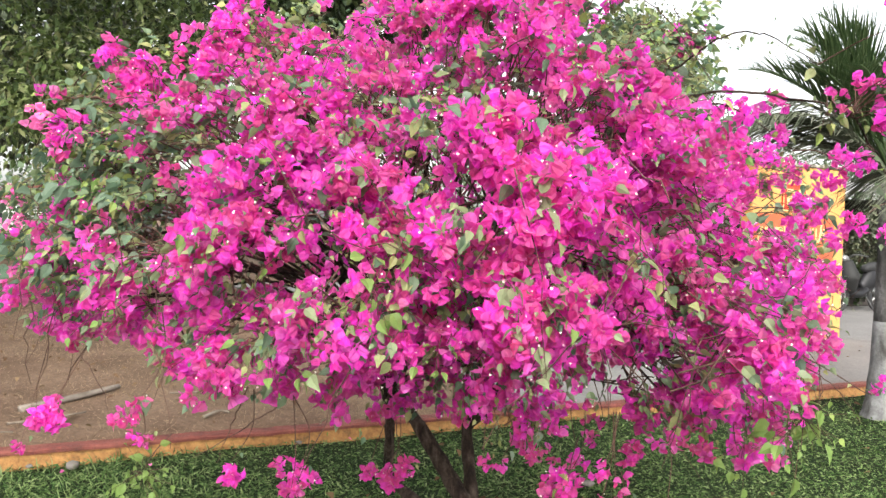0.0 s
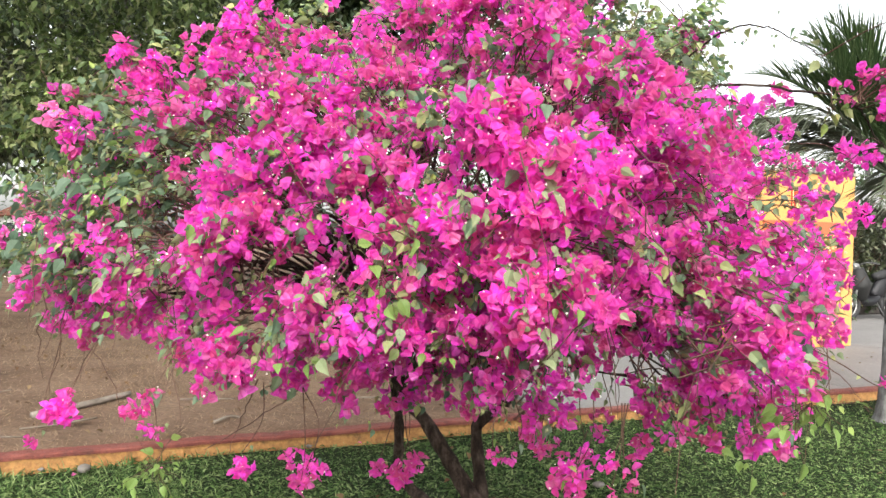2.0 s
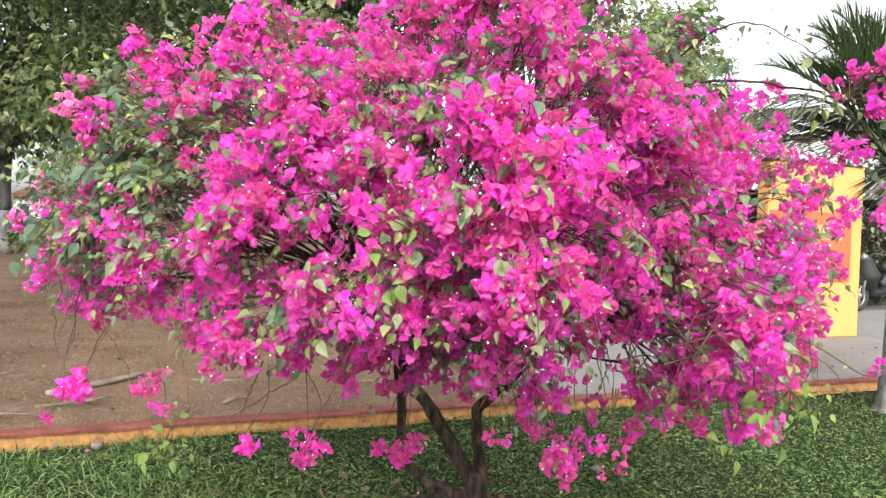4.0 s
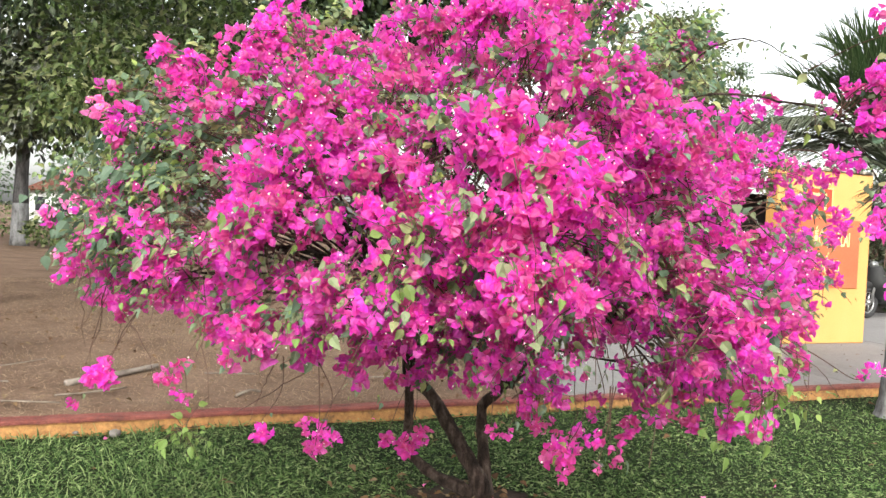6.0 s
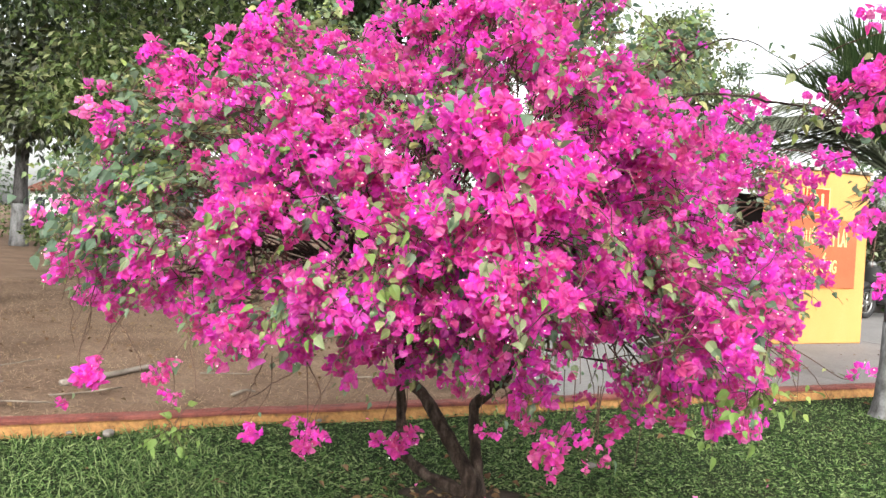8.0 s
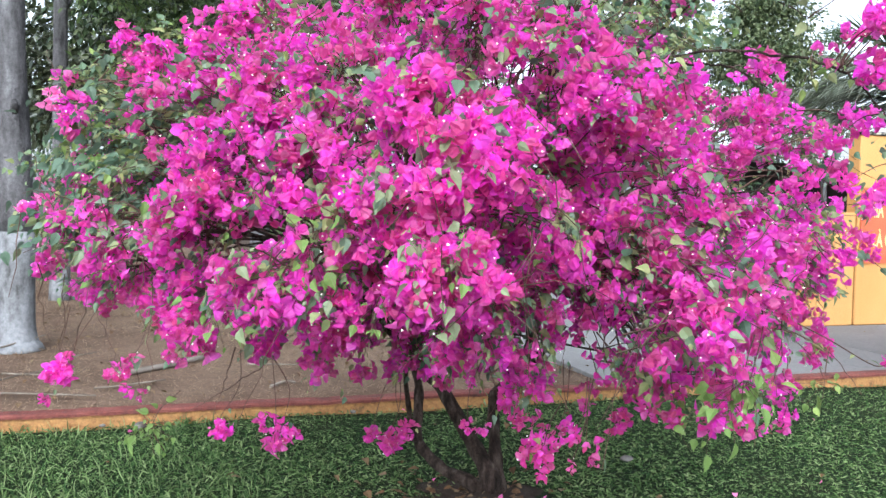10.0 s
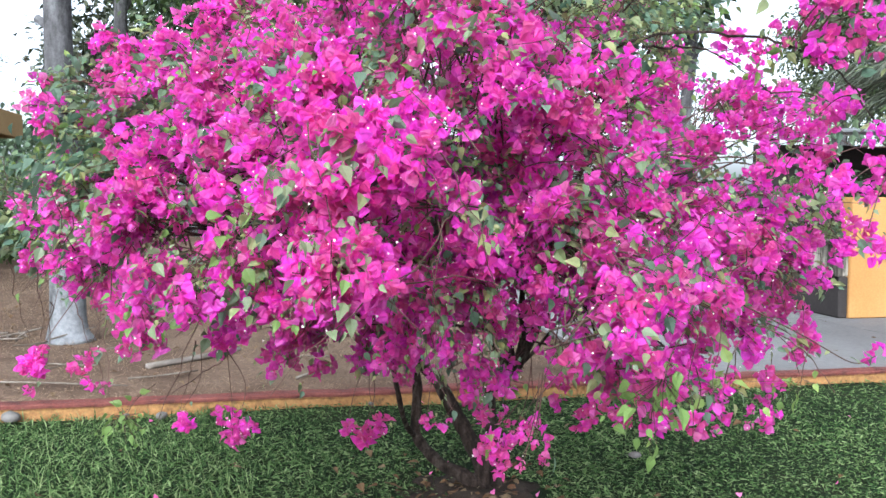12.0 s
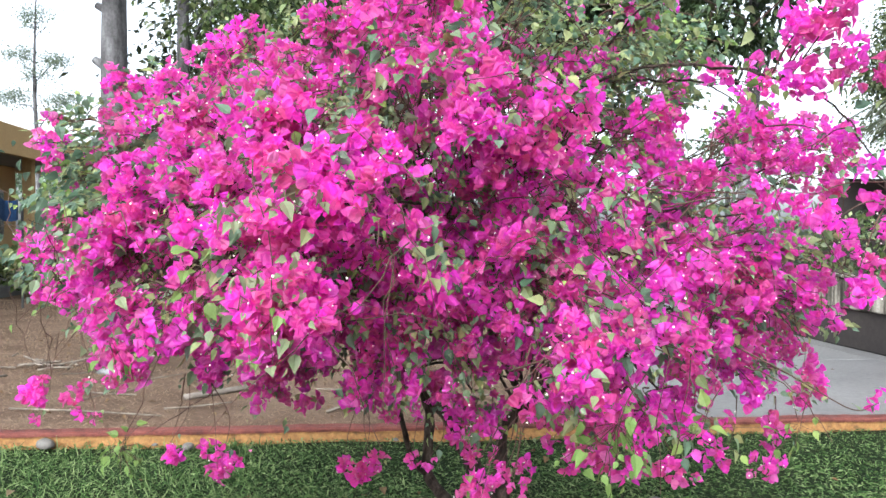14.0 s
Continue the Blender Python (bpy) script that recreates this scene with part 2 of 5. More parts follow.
# ---- mesh helpers
def tri_mesh(name, verts, tris, smooth=False):
    me = bpy.data.meshes.new(name)
    verts, tris = np.asarray(verts, np.float32), np.asarray(tris, np.int32)
    me.vertices.add(len(verts))
    me.vertices.foreach_set("co", verts.ravel())
    me.loops.add(3 * len(tris))
    me.loops.foreach_set("vertex_index", tris.ravel())
    me.polygons.add(len(tris))
    me.polygons.foreach_set("loop_start", np.arange(0, 3 * len(tris), 3, dtype=np.int32))
    me.polygons.foreach_set("use_smooth", np.full(len(tris), smooth))
    me.update(calc_edges=True)
    return me


def put(name, me, mat, parent=None, label="", kind=""):
    ob = new(name, me)
    if mat is not None and not me.materials:
        for one in (mat if isinstance(mat, (list, tuple)) else (mat,)):
            me.materials.append(one)
    if parent is not None:
        ob.parent = parent
    return tagged(ob, label, kind=kind)


def part(name, bm, mat, parent=None, label="", smooth=False, kind=""):
    me = bpy.data.meshes.new(name)
    bm.to_mesh(me)
    bm.free()
    if smooth:
        me.polygons.foreach_set("use_smooth", np.full(len(me.polygons), True))
    return put(name, me, mat, parent, label, kind)


def thing(name, at=(0, 0, 0), label="", category="", group="", kind="", turn=0.0):
    ob = new(name)
    ob.matrix_world = pose(*at, 0, 0, turn)
    return tagged(ob, label, category, group, kind)


def bm_box(bm, size, at=(0, 0, 0), bevel=0.0, turn=None, segments=1):
    m = Matrix.Translation(at) @ (turn.to_4x4() if turn else Matrix()) @ Matrix.Diagonal((*size, 1))
    made = bmesh.ops.create_cube(bm, size=1.0, matrix=m)["verts"]
    if bevel:
        edges = list({e for v in made for e in v.link_edges})
        bmesh.ops.bevel(bm, geom=edges, offset=bevel, segments=segments, affect="EDGES", profile=0.7)


def box(size, at=(0, 0, 0), bevel=0.0, turn=None, segments=1):
    bm = bmesh.new()
    bm_box(bm, size, at, bevel, turn, segments)
    return bm


def tube(points, radii, sides=6, cap=True):
    """Vertices and triangles of a tapered tube along points."""
    pts = np.asarray(points, float)
    rad = np.broadcast_to(np.asarray(radii, float), (len(pts),))
    tang = np.gradient(pts, axis=0)
    tang /= np.maximum(np.linalg.norm(tang, axis=1, keepdims=True), 1e-9)
    ref = np.array([0.31, 0.17, 0.93]) if abs(tang[0] @ [0.31, 0.17, 0.93]) < 0.9 else np.array([1.0, 0, 0])
    a = np.cross(tang, ref)
    a /= np.linalg.norm(a, axis=1, keepdims=True)
    b = np.cross(tang, a)
    ang = np.arange(sides) / sides * 2 * np.pi
    ring = pts[:, None] + rad[:, None, None] * (np.cos(ang)[None, :, None] * a[:, None] + np.sin(ang)[None, :, None] * b[:, None])
    verts = ring.reshape(-1, 3)
    i, j = np.meshgrid(np.arange(len(pts) - 1), np.arange(sides), indexing="ij")
    q = np.stack([i * sides + j, i * sides + (j + 1) % sides, (i + 1) * sides + (j + 1) % sides, (i + 1) * sides + j], -1).reshape(-1, 4)
    tris = np.concatenate([q[:, [0, 1, 2]], q[:, [0, 2, 3]]])
    if cap:
        n0 = len(verts)
        verts = np.concatenate([verts, pts[:1], pts[-1:]])
        k = np.arange(sides)
        last = (len(pts) - 1) * sides
        tris = np.concatenate([tris, np.stack([np.full(sides, n0), (k + 1) % sides, k], 1), np.stack([np.full(sides, n0 + 1), last + k, last + (k + 1) % sides], 1)])
    return verts, tris


def curve_pts(ctrl, n=10):
    """A smooth line through control points."""
    c = np.asarray(ctrl, float)
    if len(c) == 2:
        return c[0] + np.linspace(0, 1, n)[:, None] * (c[1] - c[0])
    p = np.concatenate([2 * c[:1] - c[1:2], c, 2 * c[-1:] - c[-2:-1]])
    out = []
    for k in range(len(c) - 1):
        t = np.linspace(0, 1, n, endpoint=k == len(c) - 2)[:, None]
        p0, p1, p2, p3 = p[k], p[k + 1], p[k + 2], p[k + 3]
        out.append(0.5 * (2 * p1 + (p2 - p0) * t + (2 * p0 - 5 * p1 + 4 * p2 - p3) * t**2 + (3 * p1 - p0 - 3 * p2 + p3) * t**3))
    return np.concatenate(out)


class Soup:
    """Gathers pieces into one joined mesh."""

    def __init__(self):
        self.v, self.f, self.n = [], [], 0

    def add(self, v, f):
        self.v.append(v)
        self.f.append(np.asarray(f) + self.n)
        self.n += len(v)

    def stamp(self, tv, tf, turns, places):
        """Copies of one small shape: turns (k,3,3) already scaled, places (k,3)."""
        k = len(places)
        if not k:
            return
        v = np.einsum("kij,nj->kni", turns, tv) + places[:, None]
        f = tf[None] + (np.arange(k) * len(tv))[:, None, None]
        self.add(v.reshape(-1, 3), f.reshape(-1, 3))

    def mesh(self, name, smooth=False):
        return tri_mesh(name, np.concatenate(self.v), np.concatenate(self.f), smooth)


def blade_shape(rows, fold=0.2, droop=0.25):
    """A folded, drooping leaf of length 1 along y. rows: (place along, half width)."""
    v, f = [], []
    ids = []
    for s, w in rows:
        z = -droop * s * s
        if w == 0:
            v.append((0, s, z))
            ids.append((len(v) - 1,) * 3)
        else:
            v += [(-w, s, z + fold * w), (0, s, z), (w, s, z + fold * w)]
            ids.append((len(v) - 3, len(v) - 2, len(v) - 1))
    for a, b in zip(ids[:-1], ids[1:]):
        for k in (0, 1):
            quad = [a[k], a[k + 1], b[k + 1], b[k]]
            quad = [q for n, q in enumerate(quad) if q not in quad[:n]]
            f.append(quad[:3])
            if len(quad) == 4:
                f.append([quad[0], quad[2], quad[3]])
    return np.array(v, float), np.array(f, int)


def turns_along(ways, spin, size, width=None):
    """Turn matrices that lay a leaf's length along ways, spun about it."""
    ways = ways / np.maximum(np.linalg.norm(ways, axis=1, keepdims=True), 1e-9)
    ref = np.where(np.abs(ways[:, 2:3]) < 0.95, [[0.0, 0, 1]], [[1.0, 0, 0]])
    side = np.cross(ways, ref)
    side /= np.linalg.norm(side, axis=1, keepdims=True)
    up = np.cross(side, ways)
    c, s = np.cos(spin)[:, None], np.sin(spin)[:, None]
    side, up = c * side + s * up, c * up - s * side
    width = size if width is None else width
    return np.stack([side * width[:, None], ways * size[:, None], up * size[:, None]], -1)


def random_ways(k, droop=0.0):
    w = rng.normal(size=(k, 3))
    w /= np.linalg.norm(w, axis=1, keepdims=True)
    w[:, 2] -= droop
    return w


BRACT_V, BRACT_F = blade_shape([(0, 0.10), (0.22, 0.40), (0.48, 0.47), (0.76, 0.33), (1, 0)], 0.34, 0.38)
BRACT_V[:, 2] += 0.075 * np.sin(BRACT_V[:, 1] * 11 + BRACT_V[:, 0] * 9) + 0.05 * np.sin(BRACT_V[:, 0] * 14 + 1)
LEAF_V, LEAF_F = blade_shape([(0, 0), (0.16, 0.25), (0.40, 0.32), (0.70, 0.17), (1, 0)], 0.30, 0.34)
FAR_V, FAR_F = blade_shape([(0, 0), (0.45, 0.2), (1, 0)], 0.25, 0.2)
GRASS_V, GRASS_F = blade_shape([(0, 0.05), (0.55, 0.06), (1, 0)], 0.3, 0.55)

# ---- ground: one sheet to the horizon, the lawn, the dry field and the concrete on it
def sheet(name, corners, z, mat, label, cuts=1, rough=0.0, kind="structure", low=None, category=""):
    """A slab between four plan corners (u, v), its top gently uneven."""
    a, b, c, d = [np.array(plan(*q)) for q in corners]
    g = np.linspace(0, 1, cuts + 1)
    s, t = np.meshgrid(g, g, indexing="ij")
    s, t = s[..., None], t[..., None]
    top = (a * (1 - s) * (1 - t) + b * s * (1 - t) + c * s * t + d * (1 - s) * t).reshape(-1, 3)
    top[:, 2] = z + (np.array([noise.noise((p[0] * 0.9, p[1] * 0.9, 3.0)) for p in top]) * rough if rough else 0)
    i, j = np.meshgrid(np.arange(cuts), np.arange(cuts), indexing="ij")
    q = np.stack([i * (cuts + 1) + j, (i + 1) * (cuts + 1) + j, (i + 1) * (cuts + 1) + j + 1, i * (cuts + 1) + j + 1], -1).reshape(-1, 4)
    tris = np.concatenate([q[:, [0, 1, 2]], q[:, [0, 2, 3]]])
    if low is not None:
        edge = [k * (cuts + 1) for k in range(cuts + 1)] + [cuts * (cuts + 1) + k for k in range(1, cuts + 1)]
        edge += [(cuts - k) * (cuts + 1) + cuts for k in range(1, cuts + 1)] + [cuts - k for k in range(1, cuts)]
        n0 = len(top)
        skirt = top[edge].copy()
        skirt[:, 2] = low
        top = np.concatenate([top, skirt])
        m = len(edge)
        k = np.arange(m)
        e = np.array(edge)
        tris = np.concatenate([tris, np.stack([e, n0 + k, n0 + (k + 1) % m], 1), np.stack([e, n0 + (k + 1) % m, e[(k + 1) % m]], 1)])
    ob = put(name, tri_mesh(name, top, tris, True), mat)
    return tagged(ob, label, category or name, kind=kind)


sheet("ground", [(-900, -900), (900, -900), (900, 900), (-900, 900)], -0.05, EARTH, "dry brown earth reaching out to the horizon", 8)
sheet("lawn", [(-14, -12), (16, -12), (16, KERB_V), (-14, KERB_V)], 0.0, LAWN_SOIL, "lawn soil beside the kerb, darkened as shade between turf blades", 90, 0.03, low=-0.06)
CONC_U = 1.7
sheet("dry_field", [(-60, KERB_V + 0.11), (CONC_U, KERB_V + 0.11), (CONC_U, 60), (-60, 60)], 0.06, EARTH, "dry bare field with sparse straw behind the kerb", 120, 0.03, low=-0.06, category="field")

# concrete in large slabs with open joints
pavement = tagged(thing("pavement", (0, 0, 0)), "pale grey concrete yard in large worn slabs", "pavement", kind="structure")
for a in range(6):
    for b in range(5):
        w, d = 3.2, 2.6
        u0, v0 = CONC_U + 0.01 + a * w, KERB_V + 0.12 + b * d
        bm = box((w - 0.012, d - 0.012, 0.16), (0, 0, 0), 0.006)
        ob = part("slab", bm, CONCRETE, pavement)
        ob.matrix_world = Matrix.Translation(plan(u0 + w / 2, v0 + d / 2, 0.01 + rng.normal() * 0.002)) @ Matrix.Rotation(KERB_TURN, 4, "Z")


# kerb: red top, yellow face, uneven painted mortar
def kerb():
    root = tagged(thing("kerb"), "low masonry kerb painted red on top and yellow on its face", "kerb", kind="structure")
    us = np.arange(-9, 14.01, 0.06)
    prof = [(-0.002, -0.06), (0.002, 0.028), (0.004, 0.076), (-0.011, 0.080), (-0.012, 0.098), (0.004, 0.107), (0.09, 0.110), (0.11, 0.10), (0.112, -0.02)]
    rows = []
    for u in us:
        wob = 0.012 * noise.noise((u * 0.8, 0, 0)) + 0.009 * noise.noise((u * 5, 2, 0))
        lift = 0.008 * noise.noise((u * 1.7, 5, 0)) + 0.006 * noise.noise((u * 9, 7, 0))
        rows.append([np.array(plan(u, KERB_V + dv + wob, z + (lift if z > 0.05 else 0))) for dv, z in prof])
    v = np.array(rows).reshape(-1, 3)
    k = len(prof)
    for name, cols, mat, lab in (("kerb_face", (0, 1), KERB_YELLOW, "worn yellow paint"), ("kerb_top", (2, 3, 4, 5, 6, 7), KERB_RED, "dull red paint")):
        tris = []
        for i in range(len(us) - 1):
            for j in cols:
                a, b, c, d = i * k + j, (i + 1) * k + j, (i + 1) * k + j + 1, i * k + j + 1
                tris += [(a, b, c), (a, c, d)]
        tris = np.array(tris)
        used, inv = np.unique(tris, return_inverse=True)
        put(name, tri_mesh(name, v[used], inv.reshape(-1, 3), False), mat, root, lab)


kerb()


# ---- sign wall, low wall and stained side wall, all on the concrete
YARD_Z = 0.09
WALL_V = 4.5


def sign_wall():
    root = tagged(thing("sign_wall", plan(6.9, WALL_V + 0.1, YARD_Z), turn=math.degrees(KERB_TURN)), "tall yellow painted masonry wall with a red slogan board", "wall", kind="structure")
    part("wall_body", box((1.67, 0.2, 2.26), (0.13, 0, 1.13), 0.012), WALL_YELLOW, root)
    part("coping", box((1.73, 0.26, 0.04), (0.13, 0, 2.281), 0.008), STAINED, root, "thin grey weathered coping")
    board = part("slogan_board", box((1.43, 0.02, 0.90), (0.035, -0.113, 1.19), 0.004), SIGN_RED, root, "faded orange red slogan board")
    plaque = part("plaque", box((0.42, 0.024, 0.36), (0.0, -0.115, 1.86), 0.004), PLAQUE_RED, root, "bright red number plaque")
    for name, words, size, at, wide, own in (("slogan_line", "PHÍA TRƯỚC TAY LÁI", 0.26, (-0.03, -0.125, 1.29), 1.18, board),
                                                ("slogan_line", "LÀ CUỘC SỐNG", 0.235, (-0.05, -0.125, 0.94), 0.90, board),
                                                ("plaque_letters", "P1", 0.30, (0.0, -0.129, 1.755), 0.24, plaque)):
        cu = bpy.data.curves.new(name, "FONT")
        cu.body, cu.size, cu.align_x, cu.extrude, cu.offset = words, size, "CENTER", 0.003, 0.004
        ob = new(name, cu)
        cu.materials.append(LETTER)
        bpy.context.view_layer.update()
        squeeze = wide / max(ob.dimensions[0], 0.01)
        ob.parent = own
        ob.matrix_local = Matrix.Translation(at) @ Matrix.Rotation(radians(90), 4, "X") @ Matrix.Diagonal((squeeze, 1, 1, 1))
    for dx, w, h in ((-0.215, 0.012, 0.37), (0.215, 0.012, 0.37)):
        part("plaque_edge", box((w, 0.006, h), (dx * 0.93, -0.130, 1.86)), LETTER, plaque, "thin yellow border")
    for z in (1.69, 2.03):
        part("plaque_edge", box((0.40, 0.006, 0.012), (0, -0.130, z)), LETTER, plaque, "thin yellow border")


def low_wall():
    root = tagged(thing("low_wall", plan(5.72, WALL_V + 0.1, YARD_Z), turn=math.degrees(KERB_TURN)), "lower yellow painted wall joined to the sign wall", "wall", kind="structure")
    part("wall_body", box((0.92, 0.18, 1.34), (0, 0, 0.67), 0.012), WALL_YELLOW, root)
    side = tagged(thing("side_wall", plan(5.2, WALL_V + 0.1, YARD_Z), turn=math.degrees(KERB_TURN)), "low grey rendered wall with black rain stains", "wall", kind="structure")
    part("wall_body", box((0.12, 4.4, 0.46), (0.02, 2.15, 0.23), 0.015), DARK_WALL, side, "dark recessed foot of the wall")
    part("upper_band", box((0.20, 4.4, 0.36), (0.0, 2.15, 0.64), 0.015), STAINED, side, "pale render with black rain streaks")
    part("coping", box((0.26, 4.44, 0.04), (0.0, 2.15, 0.84), 0.01), STAINED, side, "chipped grey coping")


sign_wall()
low_wall()


# ---- shed behind the walls
def shed():
    root = tagged(thing("shed", plan(13.6, 10.8, YARD_Z), turn=math.degrees(KERB_TURN)), "open dark parking shed with a sheet metal roof", "shed")
    roof = bmesh.new()
    bm_box(roof, (8.8, 4.4, 0.05), (0, 0, 2.62), 0.01, Euler((radians(4), 0, 0)).to_matrix())
    for k in range(36):
        bm_box(roof, (0.05, 4.4, 0.03), (-4.3 + k * 0.245, 0, 2.655), 0, Euler((radians(4), 0, 0)).to_matrix())
    part("roof", roof, GREY_METAL, root)
    part("fascia", box((8.8, 0.04, 0.16), (0, -2.2, 2.42), 0.005), GREY_METAL, root)
    for x in (-4.2, -1.4, 1.4, 4.2):
        part("post", box((0.08, 0.08, 2.4), (x, -2.05, 1.2), 0.008), DARK_STEEL, root)
    part("back_wall", box((8.8, 0.12, 2.5), (0, 2.1, 1.25), 0.01), DARK_WALL, root)
    part("end_wall", box((0.12, 4.0, 2.4), (4.34, 0, 1.2), 0.01), DARK_WALL, root)


shed()


# ---- parked scooter
def scooter(at, turn, label):
    root = thing("scooter", at, label, "scooter", "parked scooters", turn=turn)

    def wheel(x):
        v, f = tube([(x + 0.24 * math.cos(a), 0, 0.29 + 0.24 * math.sin(a)) for a in np.linspace(0, 2 * math.pi, 29)], 0.05, 8, False)
        tyre = put("wheel", tri_mesh("wheel", v, f, True), RUBBER, root, "black tyre")
        v, f = tube([(x + 0.19 * math.cos(a), 0, 0.29 + 0.19 * math.sin(a)) for a in np.linspace(0, 2 * math.pi, 25)], 0.016, 6, False)
        s = Soup()
        s.add(v, f)
        for a in np.arange(5) * 2 * math.pi / 5:
            s.add(*tube([(x, 0, 0.29), (x + 0.19 * math.cos(a), 0, 0.29 + 0.19 * math.sin(a))], [0.022, 0.014], 5))
        s.add(*tube([(x, -0.06, 0.29), (x, 0.06, 0.29)], 0.04, 10))
        put("rim", s.mesh("rim", True), CHROME, tyre, "alloy rim")

    wheel(-0.62)
    wheel(0.62)

    def shell(name, pts, rad, mat, flat=0.55, label=""):
        v, f = tube(curve_pts(pts, 6), np.interp(np.linspace(0, 1, 6 * (len(pts) - 1)), np.linspace(0, 1, len(rad)), rad), 10)
        v[:, 1] *= flat
        put(name, tri_mesh(name, v, f, True), mat, root, label)

    shell("body", [(0.1, 0, 0.42), (0.42, 0, 0.62), (0.85, 0, 0.74)], [0.12, 0.22, 0.10], SCOOTER_PAINT)
    shell("seat", [(0.12, 0, 0.80), (0.45, 0, 0.83), (0.85, 0, 0.90)], [0.06, 0.10, 0.05], RUBBER, 1.1, "black vinyl seat")
    shell("leg_shield", [(-0.32, 0, 0.38), (-0.42, 0, 0.68), (-0.46, 0, 0.96)], [0.10, 0.20, 0.10], SCOOTER_GREY, 1.3, "grey leg shield")
    shell("footboard", [(-0.34, 0, 0.36), (-0.05, 0, 0.33), (0.18, 0, 0.40)], [0.08, 0.08, 0.08], SCOOTER_PAINT, 1.5)
    shell("front_mudguard", [(-0.86, 0, 0.50), (-0.66, 0, 0.61), (-0.44, 0, 0.52)], [0.04, 0.075, 0.05], SCOOTER_GREY, 1.0)
    s = Soup()
    for y in (-0.07, 0.07):
        s.add(*tube([(-0.62, y, 0.29), (-0.5, y, 0.72), (-0.44, y * 0.6, 0.98)], [0.022, 0.022, 0.02], 8))
    put("fork", s.mesh("fork", True), CHROME, root)
    s = Soup()
    s.add(*tube(curve_pts([(-0.34, -0.36, 1.04), (-0.42, -0.16, 1.06), (-0.44, 0, 1.0), (-0.42, 0.16, 1.06), (-0.34, 0.36, 1.04)], 5), 0.014, 8))
    put("handlebar", s.mesh("handlebar", True), DARK_STEEL, root)
    shell("headlight", [(-0.56, 0, 0.98), (-0.46, 0, 0.99)], [0.05, 0.06], CHROME, 1.1, "clear headlight")
    v, f = tube(curve_pts([(0.1, 0.16, 0.30), (0.45, 0.17, 0.28), (0.86, 0.17, 0.38)], 6), np.linspace(0.03, 0.06, 12), 10)
    put("exhaust", tri_mesh("exhaust", v, f, True), CHROME, root)
    s = Soup()
    s.add(*tube([(0.05, -0.08, 0.36), (0.12, -0.26, 0.09 - 0.085)], 0.012, 6))
    put("side_stand", s.mesh("side_stand", True), DARK_STEEL, root)


scooter(plan(11.9, 7.4, YARD_Z + 0.0), math.degrees(KERB_TURN) + 8, "dark scooter with grey panels parked by the shed")
scooter(plan(12.2, 9.8, YARD_Z + 0.0), math.degrees(KERB_TURN) + 4, "dark scooter parked deeper inside the shed")


# ---- trees
def tree(name, at, label, trunk, limbs, blobs, leaf_mat, count, leaf=0.12, wood=None, lime=0.0, droop=0.5, sides=10, shape=None, stubs=()):
    """trunk: control points and radii; limbs: (start share, end); blobs: (centre, radii, weight)."""
    root = thing(name, at, label, "tree")
    wood = wood or TREE_BARK
    pts = curve_pts(trunk[0], 8)
    rad = np.interp(np.linspace(0, 1, len(pts)), np.linspace(0, 1, len(trunk[1])), trunk[1])
    rad = rad * (1 + 0.06 * np.array([noise.noise((p[2] * 2.1, at[0], 0)) for p in pts]))
    if lime:
        cut = int(np.searchsorted(pts[:, 2], lime))
        put("limewashed_base", tri_mesh("limewashed_base", *tube(pts[:cut + 1], rad[:cut + 1] * 1.012, sides), True), LIME, root, "peeling white limewash")
        put("trunk", tri_mesh("trunk", *tube(pts[cut:], rad[cut:], sides), True), wood, root)
    else:
        put("trunk", tri_mesh("trunk", *tube(pts, rad, sides), True), wood, root)
    for a, b, r in stubs:
        put("branch_stub", tri_mesh("branch_stub", *tube([a, (np.array(a) + b) / 2 + (0, 0, 0.01), b], [r * 1.3, r, r * 0.8], 7), True), wood, root, "sawn branch stub")
    for share, end in limbs:
        a = pts[int(share * (len(pts) - 1))]
        mid = (a + np.array(end)) / 2 + (0, 0, 0.12 * np.linalg.norm(np.array(end) - a)) + rng.normal(size=3) * 0.15
        line = curve_pts([a, mid, end], 7)
        put("limb", tri_mesh("limb", *tube(line, np.linspace(rad[int(share * (len(pts) - 1))] * 0.42, 0.012, len(line)), 6), True), wood, root)
    s = Soup()
    total = sum(b[2] for b in blobs)
    for centre, radii, weight in blobs:
        k = int(count * weight / total)
        tufts = max(8, k // 40)
        w = random_ways(tufts)
        w[:, 2] = np.where(w[:, 2] < -0.3, -w[:, 2] * 0.5, w[:, 2])
        c = np.array(centre) + w * np.array(radii) * rng.uniform(0.45, 1.05, (tufts, 1)) ** 0.7
        own = rng.integers(0, tufts, k)
        spread = np.mean(radii) * 0.155 + leaf * 0.8
        q = c[own] + rng.normal(size=(k, 3)) * spread * [1, 1, 0.75]
        ways = (q - c[own]) / spread * 0.7 + random_ways(k, droop)
        size = leaf * rng.uniform(0.65, 1.25, k)
        s.stamp(*(shape or (FAR_V, FAR_F)), turns_along(ways, rng.uniform(-1, 1, k), size, size * 1.35), q)
    put("crown", s.mesh("crown"), leaf_mat, root, kind="stuff")
    return root


